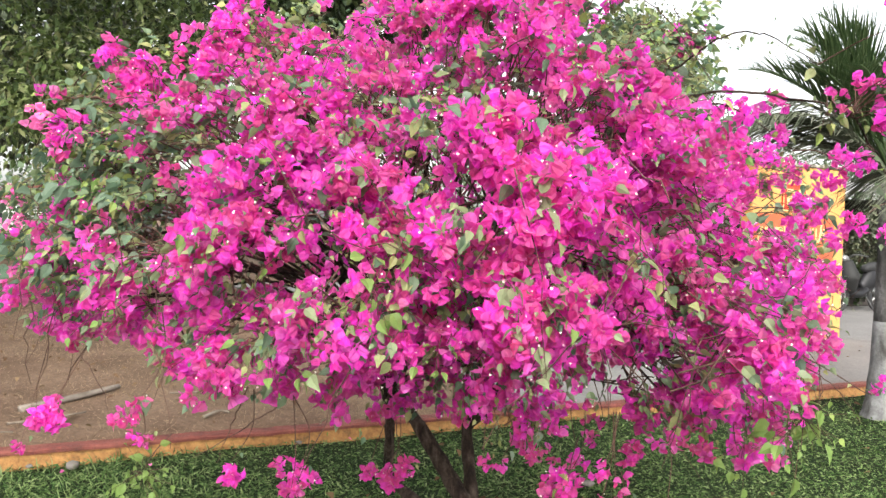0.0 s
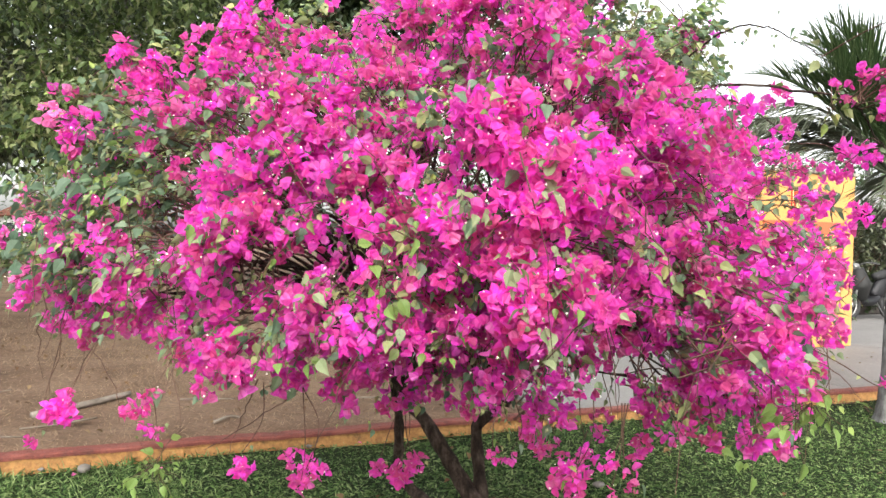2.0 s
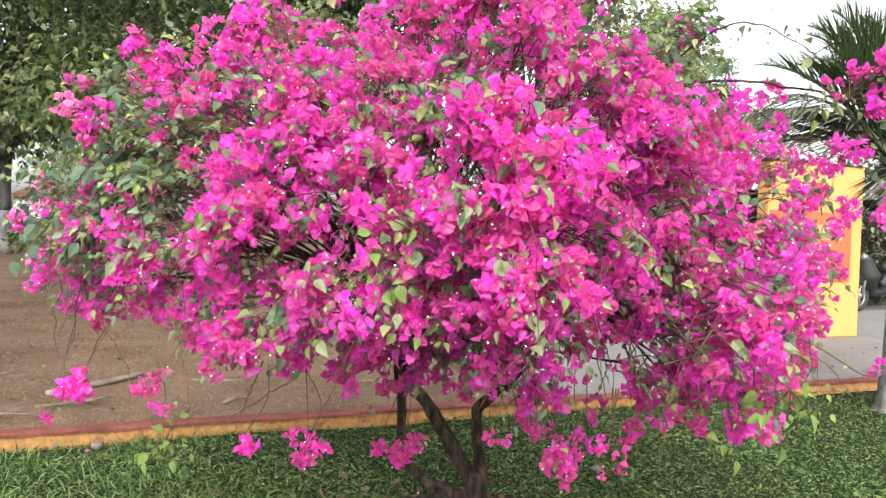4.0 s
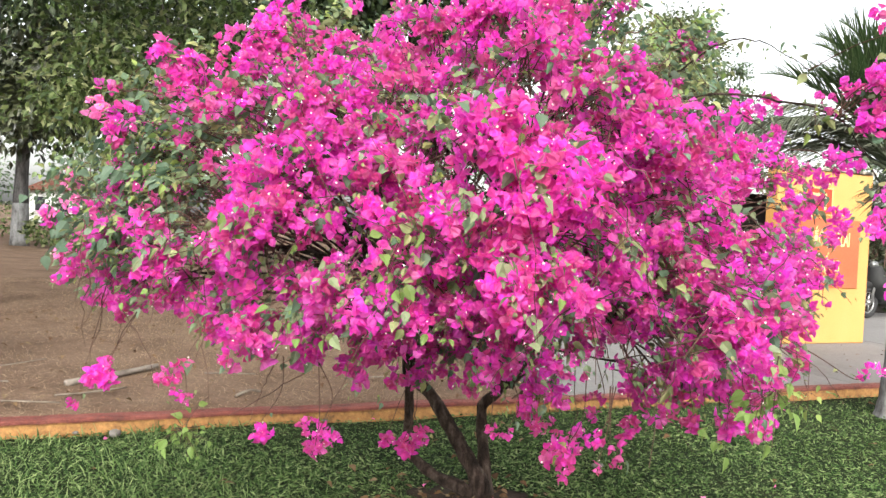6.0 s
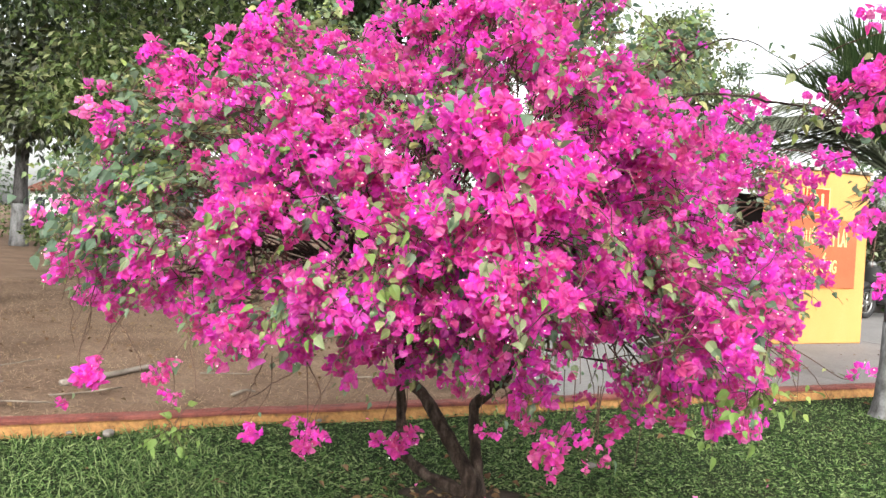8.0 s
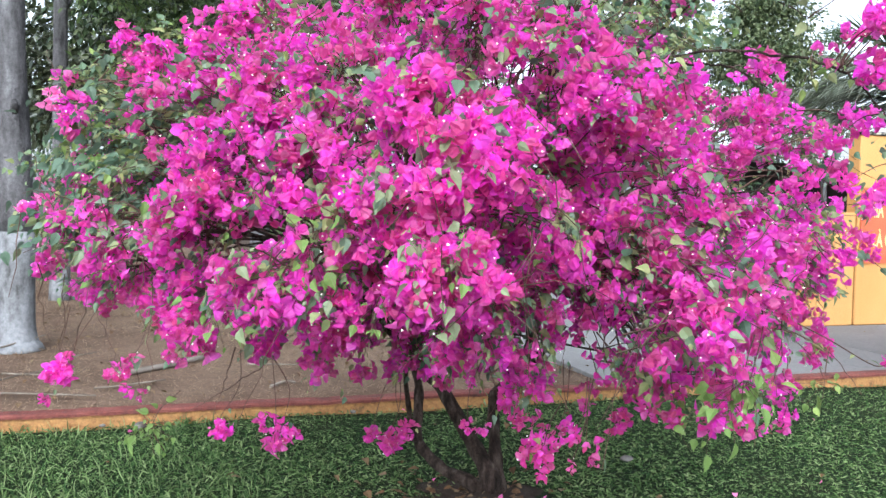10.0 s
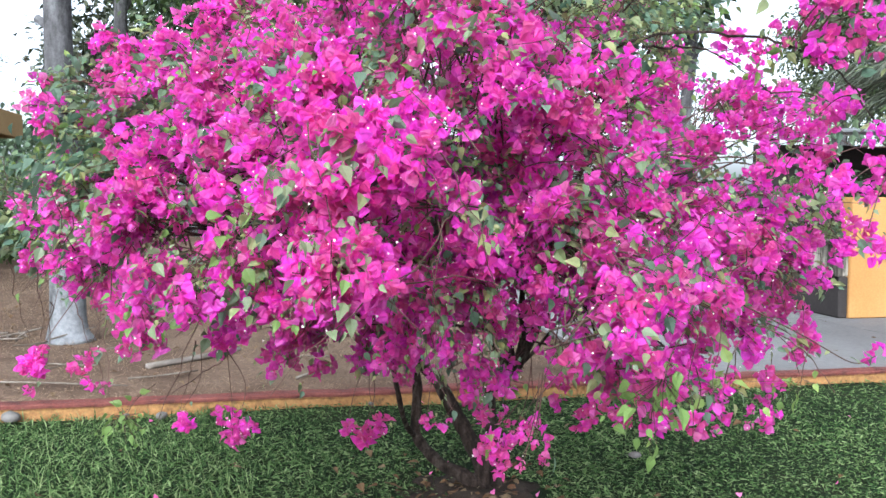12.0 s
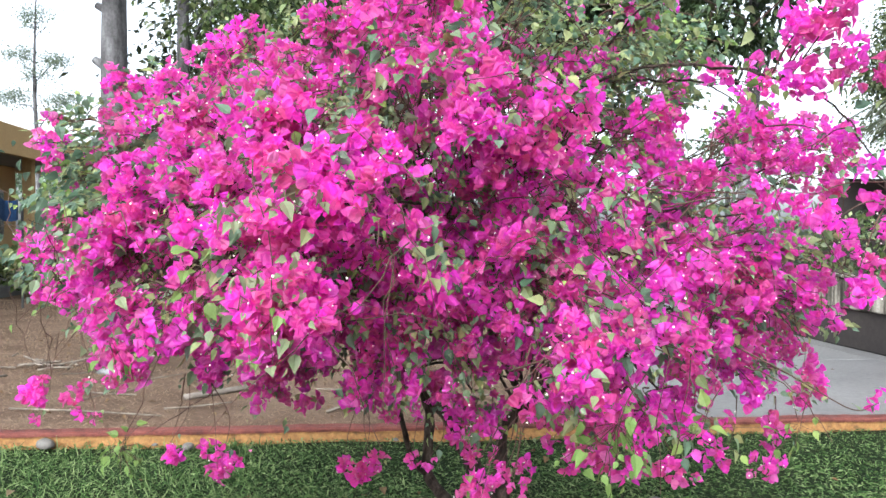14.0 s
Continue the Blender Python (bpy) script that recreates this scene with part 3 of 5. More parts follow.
# row of shade trees behind the field, limewashed at the foot
p = plan(-2.84, 4.63, 0.05)
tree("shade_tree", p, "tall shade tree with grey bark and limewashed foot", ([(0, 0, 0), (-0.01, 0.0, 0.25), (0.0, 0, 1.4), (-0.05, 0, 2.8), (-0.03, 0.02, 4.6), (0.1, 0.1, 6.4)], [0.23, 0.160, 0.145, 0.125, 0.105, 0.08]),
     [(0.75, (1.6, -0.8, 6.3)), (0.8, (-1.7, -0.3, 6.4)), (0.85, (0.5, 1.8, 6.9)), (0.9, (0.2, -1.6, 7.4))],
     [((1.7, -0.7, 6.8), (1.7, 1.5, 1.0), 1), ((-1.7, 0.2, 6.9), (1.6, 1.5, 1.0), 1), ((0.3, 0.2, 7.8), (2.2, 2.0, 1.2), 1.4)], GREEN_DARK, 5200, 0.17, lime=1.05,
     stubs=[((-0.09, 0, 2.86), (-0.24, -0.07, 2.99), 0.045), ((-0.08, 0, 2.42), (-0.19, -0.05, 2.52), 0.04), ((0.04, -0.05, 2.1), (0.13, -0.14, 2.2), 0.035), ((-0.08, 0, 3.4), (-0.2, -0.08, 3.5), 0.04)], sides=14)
p = plan(-3.06, 8.7, 0.05)
tree("shade_tree", p, "slim shade tree with drooping mid green leaves", ([(0, 0, 0), (0.02, 0, 1.5), (0.0, 0.03, 3.2), (0.05, 0, 5.4)], [0.14, 0.11, 0.10, 0.07]),
     [(0.8, (0.5, 1.0, 5.4))],
     [((1.9, 0.3, 4.3), (1.5, 1.4, 1.1), 1.2), ((1.4, 1.6, 3.2), (1.5, 1.3, 1.1), 1.2), ((0.6, 0.6, 5.8), (2.3, 2.0, 1.0), 1.3), ((2.6, 1.4, 2.4), (1.0, 1.0, 0.8), 0.6), ((1.5, 0.8, 2.5), (1.3, 1.2, 1.1), 1.1), ((3.0, 1.8, 3.6), (1.3, 1.2, 1.0), 0.8)],
     GREEN_MID, 17000, 0.12, lime=1.05)
p = plan(-3.79, 26.2, 0.05)
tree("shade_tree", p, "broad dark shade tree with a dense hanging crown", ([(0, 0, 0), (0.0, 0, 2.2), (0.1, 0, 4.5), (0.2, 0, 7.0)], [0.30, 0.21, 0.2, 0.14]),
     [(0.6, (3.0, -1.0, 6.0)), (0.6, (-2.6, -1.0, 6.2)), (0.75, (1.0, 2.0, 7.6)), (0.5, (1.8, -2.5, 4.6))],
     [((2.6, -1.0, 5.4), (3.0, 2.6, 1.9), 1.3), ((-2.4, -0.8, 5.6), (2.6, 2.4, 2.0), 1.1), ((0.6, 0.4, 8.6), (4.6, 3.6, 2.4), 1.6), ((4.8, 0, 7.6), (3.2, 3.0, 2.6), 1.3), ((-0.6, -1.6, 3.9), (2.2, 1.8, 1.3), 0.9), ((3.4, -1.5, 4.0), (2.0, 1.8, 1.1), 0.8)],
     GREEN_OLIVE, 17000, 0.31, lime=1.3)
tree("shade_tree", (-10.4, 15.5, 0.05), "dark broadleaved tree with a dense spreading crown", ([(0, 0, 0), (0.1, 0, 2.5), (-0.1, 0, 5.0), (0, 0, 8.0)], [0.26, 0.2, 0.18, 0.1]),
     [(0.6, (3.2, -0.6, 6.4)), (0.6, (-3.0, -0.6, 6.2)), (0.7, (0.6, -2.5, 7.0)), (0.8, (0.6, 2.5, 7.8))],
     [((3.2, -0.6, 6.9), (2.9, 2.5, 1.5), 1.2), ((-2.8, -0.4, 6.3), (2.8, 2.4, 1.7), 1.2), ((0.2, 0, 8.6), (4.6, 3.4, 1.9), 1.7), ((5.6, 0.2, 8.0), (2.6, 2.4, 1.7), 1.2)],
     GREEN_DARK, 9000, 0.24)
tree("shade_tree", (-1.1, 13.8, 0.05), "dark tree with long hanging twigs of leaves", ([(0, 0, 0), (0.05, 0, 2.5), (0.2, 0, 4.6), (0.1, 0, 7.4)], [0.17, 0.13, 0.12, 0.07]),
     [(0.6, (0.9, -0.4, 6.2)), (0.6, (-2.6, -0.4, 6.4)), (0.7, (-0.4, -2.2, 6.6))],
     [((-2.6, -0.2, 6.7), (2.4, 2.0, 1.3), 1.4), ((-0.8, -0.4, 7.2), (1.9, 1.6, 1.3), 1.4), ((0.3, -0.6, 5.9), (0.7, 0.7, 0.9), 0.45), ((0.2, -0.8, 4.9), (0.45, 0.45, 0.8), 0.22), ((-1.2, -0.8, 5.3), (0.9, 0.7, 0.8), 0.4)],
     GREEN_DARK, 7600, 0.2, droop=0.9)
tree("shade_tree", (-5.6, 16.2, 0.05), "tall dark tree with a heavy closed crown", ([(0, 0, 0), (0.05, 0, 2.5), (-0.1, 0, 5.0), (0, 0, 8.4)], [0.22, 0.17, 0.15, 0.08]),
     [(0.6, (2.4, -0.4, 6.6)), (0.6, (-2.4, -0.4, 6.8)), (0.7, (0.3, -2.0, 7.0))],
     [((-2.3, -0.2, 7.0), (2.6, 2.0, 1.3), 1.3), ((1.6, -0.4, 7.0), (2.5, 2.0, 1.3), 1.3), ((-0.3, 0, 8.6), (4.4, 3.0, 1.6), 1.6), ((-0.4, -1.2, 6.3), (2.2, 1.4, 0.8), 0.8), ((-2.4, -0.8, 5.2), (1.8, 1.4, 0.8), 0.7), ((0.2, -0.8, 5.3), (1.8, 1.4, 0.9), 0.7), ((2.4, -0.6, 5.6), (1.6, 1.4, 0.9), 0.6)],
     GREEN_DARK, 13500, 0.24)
# far trees against the sky
tree("round_tree", (2.2, 27.0, 0.0), "distant round-headed green tree", ([(0, 0, 0), (0, 0, 3), (0, 0, 7)], [0.25, 0.2, 0.1]), [(0.5, (0.9, 0, 5.8)), (0.5, (-0.9, 0, 5.8))],
     [((0, 0, 6.2), (1.75, 1.7, 2.2), 2), ((0.1, 0, 8.2), (1.15, 1.15, 1.15), 1), ((0.3, 0, 4.6), (1.7, 1.6, 1.5), 1)], GREEN_ROUND, 18000, 0.17)
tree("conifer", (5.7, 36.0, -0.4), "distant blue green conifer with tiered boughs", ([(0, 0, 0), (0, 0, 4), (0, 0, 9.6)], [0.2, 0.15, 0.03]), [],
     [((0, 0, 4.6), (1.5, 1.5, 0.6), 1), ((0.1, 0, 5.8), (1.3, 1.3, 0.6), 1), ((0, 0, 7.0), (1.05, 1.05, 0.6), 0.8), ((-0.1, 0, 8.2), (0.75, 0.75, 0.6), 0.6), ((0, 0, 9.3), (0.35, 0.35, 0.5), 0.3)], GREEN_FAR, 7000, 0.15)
tree("slender_tree", (-25.0, 15.5, 0.0), "thin tree with sparse feathery leaves, coloured pale as if backlit", ([(0, 0, 0), (0.2, 0, 3.5), (0, 0, 6.5), (0.1, 0, 9.4)], [0.10, 0.08, 0.06, 0.02]),
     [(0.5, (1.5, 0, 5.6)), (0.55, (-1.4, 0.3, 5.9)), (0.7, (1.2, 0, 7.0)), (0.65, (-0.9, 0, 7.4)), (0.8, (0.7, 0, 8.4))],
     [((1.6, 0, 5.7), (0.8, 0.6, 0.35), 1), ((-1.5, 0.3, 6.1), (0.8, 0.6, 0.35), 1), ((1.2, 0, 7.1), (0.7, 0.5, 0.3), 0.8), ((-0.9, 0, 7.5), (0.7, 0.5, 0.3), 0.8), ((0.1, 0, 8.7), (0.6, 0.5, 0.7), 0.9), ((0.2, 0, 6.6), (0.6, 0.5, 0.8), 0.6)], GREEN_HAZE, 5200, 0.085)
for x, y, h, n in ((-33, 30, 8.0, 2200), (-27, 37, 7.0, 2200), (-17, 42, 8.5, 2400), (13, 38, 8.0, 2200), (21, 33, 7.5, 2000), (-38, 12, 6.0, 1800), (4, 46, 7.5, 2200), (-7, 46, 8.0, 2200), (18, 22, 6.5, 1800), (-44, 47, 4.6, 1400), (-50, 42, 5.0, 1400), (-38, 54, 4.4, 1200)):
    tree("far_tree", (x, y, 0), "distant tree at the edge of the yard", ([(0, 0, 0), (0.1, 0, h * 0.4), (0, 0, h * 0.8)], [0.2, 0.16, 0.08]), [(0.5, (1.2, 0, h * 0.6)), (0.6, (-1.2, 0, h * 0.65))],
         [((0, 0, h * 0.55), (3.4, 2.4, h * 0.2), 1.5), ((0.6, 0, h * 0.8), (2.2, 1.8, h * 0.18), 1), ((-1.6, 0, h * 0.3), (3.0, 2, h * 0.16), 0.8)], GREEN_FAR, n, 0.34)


def shrub(at, label, size, mat, count, leaf, name="shrub"):
    root = thing(name, at, label, "shrub")
    st = Soup()
    for k in range(7):
        e = random_ways(1)[0] * np.array(size) * 0.7
        st.add(*tube(curve_pts([(0, 0, 0), (e[0] * 0.3, e[1] * 0.3, size[2] * 0.5), (e[0], e[1], size[2] + abs(e[2]))], 5), np.linspace(0.02, 0.006, 10), 5))
    put("stems", st.mesh("stems", True), TWIG, root, kind="stuff")
    s = Soup()
    q = random_ways(count)
    q *= rng.uniform(0.5, 1.0, (count, 1)) ** 0.5 * np.array(size)
    q[:, 2] += size[2] * 1.05
    sz = leaf * rng.uniform(0.6, 1.3, count)
    s.stamp(FAR_V, FAR_F, turns_along(random_ways(count, 0.4) + q * 0.5, rng.uniform(-1, 1, count), sz, sz * 1.5), q)
    put("foliage", s.mesh("foliage"), mat, root, kind="stuff")


for u, v, w, h in ((5.9, 5.6, 0.5, 0.85), (6.6, 6.3, 0.6, 0.95), (7.4, 6.0, 0.5, 0.9), (5.6, 7.2, 0.55, 0.8), (8.6, 6.6, 0.6, 0.95), (9.4, 7.2, 0.55, 0.9), (10.3, 8.8, 0.6, 0.9), (12.9, 8.4, 0.5, 0.8), (7.0, 8.0, 0.8, 1.5), (8.2, 9.0, 0.9, 1.7), (6.2, 9.2, 0.9, 1.5), (9.4, 9.6, 0.8, 1.6)):
    shrub(plan(u, v, YARD_Z), "dark green leafy shrub behind the yellow wall", (w, w * 0.9, h * 0.55), GREEN_DARK if u > 7 else GREEN_MID, 900, 0.11)
for x, y, w, h in ((-13.5, 7.8, 1.4, 1.0), (-15.0, 9.8, 1.2, 1.1), (-20.5, 17, 1.8, 1.2), (-16.0, 19.0, 1.5, 1.0), (-12.6, 22.0, 1.8, 1.1), (-24, 24.5, 2.2, 1.3)):
    shrub((x, y, 0.05), "green hedge shrub at the far side of the field", (w, w * 0.8, h * 0.55), GREEN_MID, 900, 0.16, "hedge_shrub")


# tall planting in a dark trough behind the parked scooter
trough = tagged(thing("planter", plan(12.75, 8.6, YARD_Z), turn=math.degrees(KERB_TURN)), "long dark concrete planting trough by the shed", "planter")
part("trough", box((2.2, 0.7, 0.62), (0, 0, 0.31), 0.02), DARK_WALL, trough)
part("rim", box((2.26, 0.76, 0.05), (0, 0, 0.645), 0.01), DARK_STEEL, trough, "thin dark rim")
for du in (-0.75, 0.0, 0.75):
    shrub(plan(12.75 + du, 8.6, YARD_Z + 0.62), "dense green shrub growing in a dark trough", (0.5, 0.42, 0.66), GREEN_OLIVE, 1000, 0.11)


# ---- palm beside the kerb
def palm(at):
    root = thing("palm", at, "young palm with limewashed trunk and arching fronds", "palm tree")
    line = curve_pts([(0, 0, -0.03), (0.005, 0, 0.3), (0.02, 0.0, 1.1), (0.03, 0, 1.9)], 8)
    rad = np.interp(line[:, 2], [0, 0.12, 0.4, 0.9, 1.9], [0.155, 0.125, 0.105, 0.10, 0.10]) * (1 + 0.03 * np.cos(line[:, 2] * 60))
    cut = int(np.searchsorted(line[:, 2], 0.75))
    put("limewashed_base", tri_mesh("limewashed_base", *tube(line[:cut + 1], rad[:cut + 1] * 1.012, 14), True), LIME, root, "white limewashed foot")
    put("trunk", tri_mesh("trunk", *tube(line[cut:], rad[cut:], 14), True), TREE_BARK, root)
    lv, lf = blade_shape([(0, 0.012), (0.3, 0.018), (1, 0)], 0.5, 0.2)
    for az, up, length, dry in ((183, 74, 2.2, 0), (174, 69, 2.15, 0), (190, 66, 2.0, 0), (186, 40, 2.1, 1), (174, 36, 2.05, 1), (150, 80, 2.0, 0), (172, 74, 1.9, 0), (195, 78, 1.95, 0), (165, 62, 1.8, 0), (205, 60, 1.7, 0), (120, 66, 1.8, 0), (95, 70, 1.8, 0), (60, 55, 1.7, 0), (20, 60, 1.7, 0), (-30, 50, 1.7, 0),
                                (235, 58, 1.6, 0), (285, 60, 1.6, 0), (70, 30, 1.7, 1), (168, 46, 1.9, 1), (192, 50, 1.9, 1), (110, 40, 1.8, 0), (200, 44, 1.8, 1), (178, 54, 2.0, 0), (180, 34, 1.65, 1), (80, 20, 1.4, 1), (330, 15, 1.4, 1), (260, 12, 1.4, 1)):
        a = radians(az)
        out = np.array([math.cos(a), math.sin(a), 0])
        t = np.linspace(0, 1, 15)[:, None]
        rise = math.sin(radians(up))
        line = np.array([0.03, 0, 1.92]) + out * t * length * math.cos(radians(up)) * 1.05 + np.array([0, 0, 1.0]) * (t * length * rise - (0.50 if dry else 0.36) * t**2.4 * length)
        frond = put("frond", tri_mesh("frond", *tube(line, np.linspace(0.022, 0.005, 15), 5), True), PALM_DRY if dry else PALM_LEAF, root, "grey green drooping frond" if dry else "green arching frond")
        s = Soup()
        m = 56
        share = np.linspace(0.18, 0.99, m)
        base = np.stack([np.interp(share, t[:, 0], line[:, c]) for c in range(3)], 1)
        tang = np.gradient(base, axis=0)
        tang /= np.linalg.norm(tang, axis=1, keepdims=True)
        side = np.cross(tang, [0, 0, 1.0])
        side /= np.linalg.norm(side, axis=1, keepdims=True)
        for sign in (-1, 1):
            ways = sign * side * 0.75 + tang * 0.75 + rng.normal(size=(m, 3)) * 0.08 + np.array([0, 0, -0.25 if dry else 0.4])
            size = (0.58 if dry else 0.52) * np.sin(np.pi * np.clip(share * 0.85 + 0.12, 0, 1)) * rng.uniform(0.85, 1.1, m)
            s.stamp(lv, lf, turns_along(ways, rng.uniform(-0.4, 0.4, m), size), base)
        put("leaflet", s.mesh("leaflet"), PALM_DRY if dry else PALM_LEAF, frond, kind="stuff")


palm((2.86, 3.50, 0.0))


# ---- houses in the distance
def long_house():
    root = tagged(thing("long_house", plan(-11.6, 12.4, 0.05), turn=math.degrees(KERB_TURN)), "long ochre one-storey building with a deep flat eave", "building")
    L = 15.0
    wall = bmesh.new()
    bm_box(wall, (4.0, L, 3.0), (0, 0, 1.5), 0.02)
    part("wall", wall, CREAM_WALL, root)
    part("eave", box((6.6, L + 1.4, 0.10), (0.6, 0, 3.05), 0.01), SOFFIT, root, "grey concrete soffit")
    part("fascia", box((0.12, L + 1.5, 0.62), (3.9, 0, 3.22), 0.01), CREAM_WALL, root, "wide ochre fascia")
    part("fascia", box((6.6, 0.12, 0.62), (0.6, L / 2 + 0.76, 3.22), 0.01), CREAM_WALL, root, "wide ochre fascia")
    for k in range(6):
        y = -L / 2 + 0.3 + k * (L - 0.6) / 5
        part("column", box((0.22, 0.22, 3.0), (3.5, y, 1.5), 0.01), CREAM_WALL, root)
    for k in range(5):
        y = -L / 2 + 1.7 + k * 2.9
        win = part("window", box((0.08, 1.5, 1.2), (2.03, y, 1.75), 0.01), WHITE_WALL, root, "white framed window")
        for dy in (-0.36, 0.36):
            part("pane", box((0.03, 0.64, 1.04), (2.075, y + dy, 1.75)), GLASS_DARK, win)
    part("plinth", box((2.4, L, 0.25), (3.0, 0, 0.1), 0.01), CONCRETE, root)


def red_roof_house():
    root = thing("tiled_house", (-40.0, 55.0, 0.0), "low white house with a red tiled roof", "building", turn=-20)
    part("wall", box((9, 5, 2.6), (0, 0, 1.3), 0.02), WHITE_WALL, root)
    bm = bmesh.new()
    for sgn in (-1, 1):
        bm_box(bm, (9.8, 3.2, 0.14), (0, sgn * 1.42, 3.2), 0.01, Euler((sgn * radians(-24), 0, 0)).to_matrix())
    part("roof", bm, ROOF_TILE, root)
    for x in (-3, 0, 3):
        win = part("window", box((1.2, 0.08, 1.1), (x, -2.52, 1.5), 0.01), GLASS_DARK, root)
        part("window_frame", box((1.3, 0.05, 0.08), (x, -2.56, 2.08)), WHITE_WALL, win)


long_house()
red_roof_house()


def sheet_bundle():
    root = tagged(thing("blue_sheet", plan(-6.4, 10.6, 0.3), turn=20), "blue cloth hung on a line at the building", "cloth")
    v = []
    for i in range(9):
        for j in range(7):
            v.append((0.05 * math.sin(i * 1.3), i * 0.085, 1.60 - j * 0.058 + 0.02 * math.sin(i)))
    f = [(i * 7 + j, i * 7 + j + 1, (i + 1) * 7 + j + 1, (i + 1) * 7 + j) for i in range(8) for j in range(6)]
    bm = bmesh.new()
    vs = [bm.verts.new(q) for q in v]
    for q in f:
        bm.faces.new([vs[k] for k in q])
    part("cloth", bm, BLUE_CLOTH, root)
    for y in (-0.05, 0.73):
        part("pole", box((0.03, 0.03, 1.9), (0, y, 0.70)), DARK_STEEL, root)


sheet_bundle()


# ---- the bougainvillea: three stems, limbs, sprays of bracts and leaves
shrub_root = thing("bougainvillea", (0, 0, 0), "large bougainvillea in full magenta bloom on dark twisted stems", "bougainvillea")
HEART = np.array([-0.08, -0.62, 1.40])
REACH = np.array([1.42, 1.10, 0.88])

STEMS = {
    "main": ([(-0.07, 0.25, -0.05), (-0.10, 0.23, 0.10), (-0.16, 0.24, 0.21), (-0.26, 0.26, 0.35), (-0.37, 0.28, 0.50), (-0.44, 0.28, 0.57), (-0.48, 0.15, 0.75), (-0.45, -0.15, 0.98)], [0.075, 0.050, 0.040, 0.036, 0.033, 0.031, 0.026, 0.012]),
    "right": ([(-0.06, 0.27, -0.05), (-0.07, 0.27, 0.12), (-0.09, 0.30, 0.28), (-0.11, 0.35, 0.42), (-0.10, 0.35, 0.47), (-0.03, 0.33, 0.54), (-0.01, 0.32, 0.64), (-0.06, 0.22, 0.85)], [0.060, 0.040, 0.030, 0.028, 0.030, 0.027, 0.022, 0.012]),
    "fork": ([(-0.04, 0.33, 0.53), (0.03, 0.33, 0.60), (0.06, 0.33, 0.72), (0.10, 0.20, 0.88), (0.15, 0.05, 1.05)], [0.022, 0.021, 0.019, 0.016, 0.011]),
    "left": ([(-0.08, 0.24, -0.04), (-0.19, 0.20, 0.06), (-0.32, 0.21, 0.10), (-0.44, 0.25, 0.175), (-0.48, 0.27, 0.24), (-0.49, 0.30, 0.36), (-0.50, 0.32, 0.50), (-0.50, 0.20, 0.72), (-0.40, -0.1, 0.9)], [0.05, 0.038, 0.030, 0.027, 0.026, 0.024, 0.023, 0.02, 0.011]),
    "thin": ([(-0.475, 0.25, 0.21), (-0.455, 0.12, 0.29), (-0.425, 0.0, 0.40), (-0.41, -0.08, 0.54), (-0.38, -0.2, 0.76)], [0.015, 0.014, 0.013, 0.012, 0.010]),
}
tips = []
for name, (ctrl, rad) in STEMS.items():
    line = curve_pts(ctrl, 9)
    r = np.interp(np.linspace(0, 1, len(line)), np.linspace(0, 1, len(rad)), rad)
    r = r * (1 + 0.2 * np.array([noise.noise((q[2] * 15, q[0] * 15, len(name))) for q in line]))
    line = line + np.array([[noise.noise((q[2] * 6, 1.0, len(name))), noise.noise((q[2] * 6, 9.0, len(name))), 0] for q in line]) * 0.012
    put("stem", tri_mesh("stem", *tube(line, r, 12), True), BARK, shrub_root)
    tips.append(line[-1])
tips = np.array(tips)

# limbs rise from the stem tips, each towards one bough of the crown
def unit(q):
    q = np.asarray(q, float)
    return q / max(np.linalg.norm(q), 1e-9)


# boughs by their character, each at the place of its outer face
BRIGHT = [(0.35, -1.79, 1.46), (0.42, -1.72, 1.52), (0.21, -1.70, 1.64), (0.31, -1.81, 1.26), (0.39, -1.86, 1.20), (0.91, -1.45, 1.05), (0.98, -1.37, 1.14), (-0.44, -1.41, 1.61), (-0.56, -1.60, 1.33), (-0.66, -1.52, 1.27), (-0.17, -1.62, 1.50), (0.10, -0.78, 2.30), (-0.04, -0.80, 2.24), (0.27, -1.32, 2.00), (-1.24, -0.95, 1.95), (-0.94, -0.56, 2.24), (1.02, -1.00, 0.83), (-0.59, -1.49, 0.98), (0.25, -0.95, 2.22), (-0.52, -1.30, 1.75), (0.62, -1.38, 1.68)]
FULL = [(-1.18, -1.20, 1.09), (-1.60, -0.80, 1.04), (-1.72, -0.76, 1.12), (-1.45, -1.05, 1.10), (-0.93, -1.44, 1.25), (-1.00, -0.60, 2.12), (-0.67, -0.72, 2.07), (-0.43, -0.65, 2.09), (-0.18, -1.00, 2.14), (-0.57, -1.45, 1.51), (-0.05, -1.63, 1.33), (0.12, -1.70, 1.44), (0.50, -1.53, 1.34), (0.30, -1.51, 1.66), (0.66, -1.28, 1.79), (0.77, -1.25, 1.66), (0.78, -1.25, 1.33)]
FULL += [(0.92, -1.03, 1.33), (1.10, -0.94, 1.33), (0.95, -0.49, 1.53), (1.17, -0.55, 1.52), (0.83, -0.44, 1.75), (1.27, -0.04, 1.31), (1.30, 0.40, 1.74), (1.10, 0.20, 1.76), (1.45, 0.22, 1.32), (0.93, 0.82, 1.86), (1.22, 0.82, 1.84), (1.10, 0.55, 1.80), (1.35, 0.55, 1.68), (0.83, -1.04, 1.51), (-0.71, -1.37, 1.06), (0.11, -1.59, 1.23), (-0.29, -1.18, 1.95)]
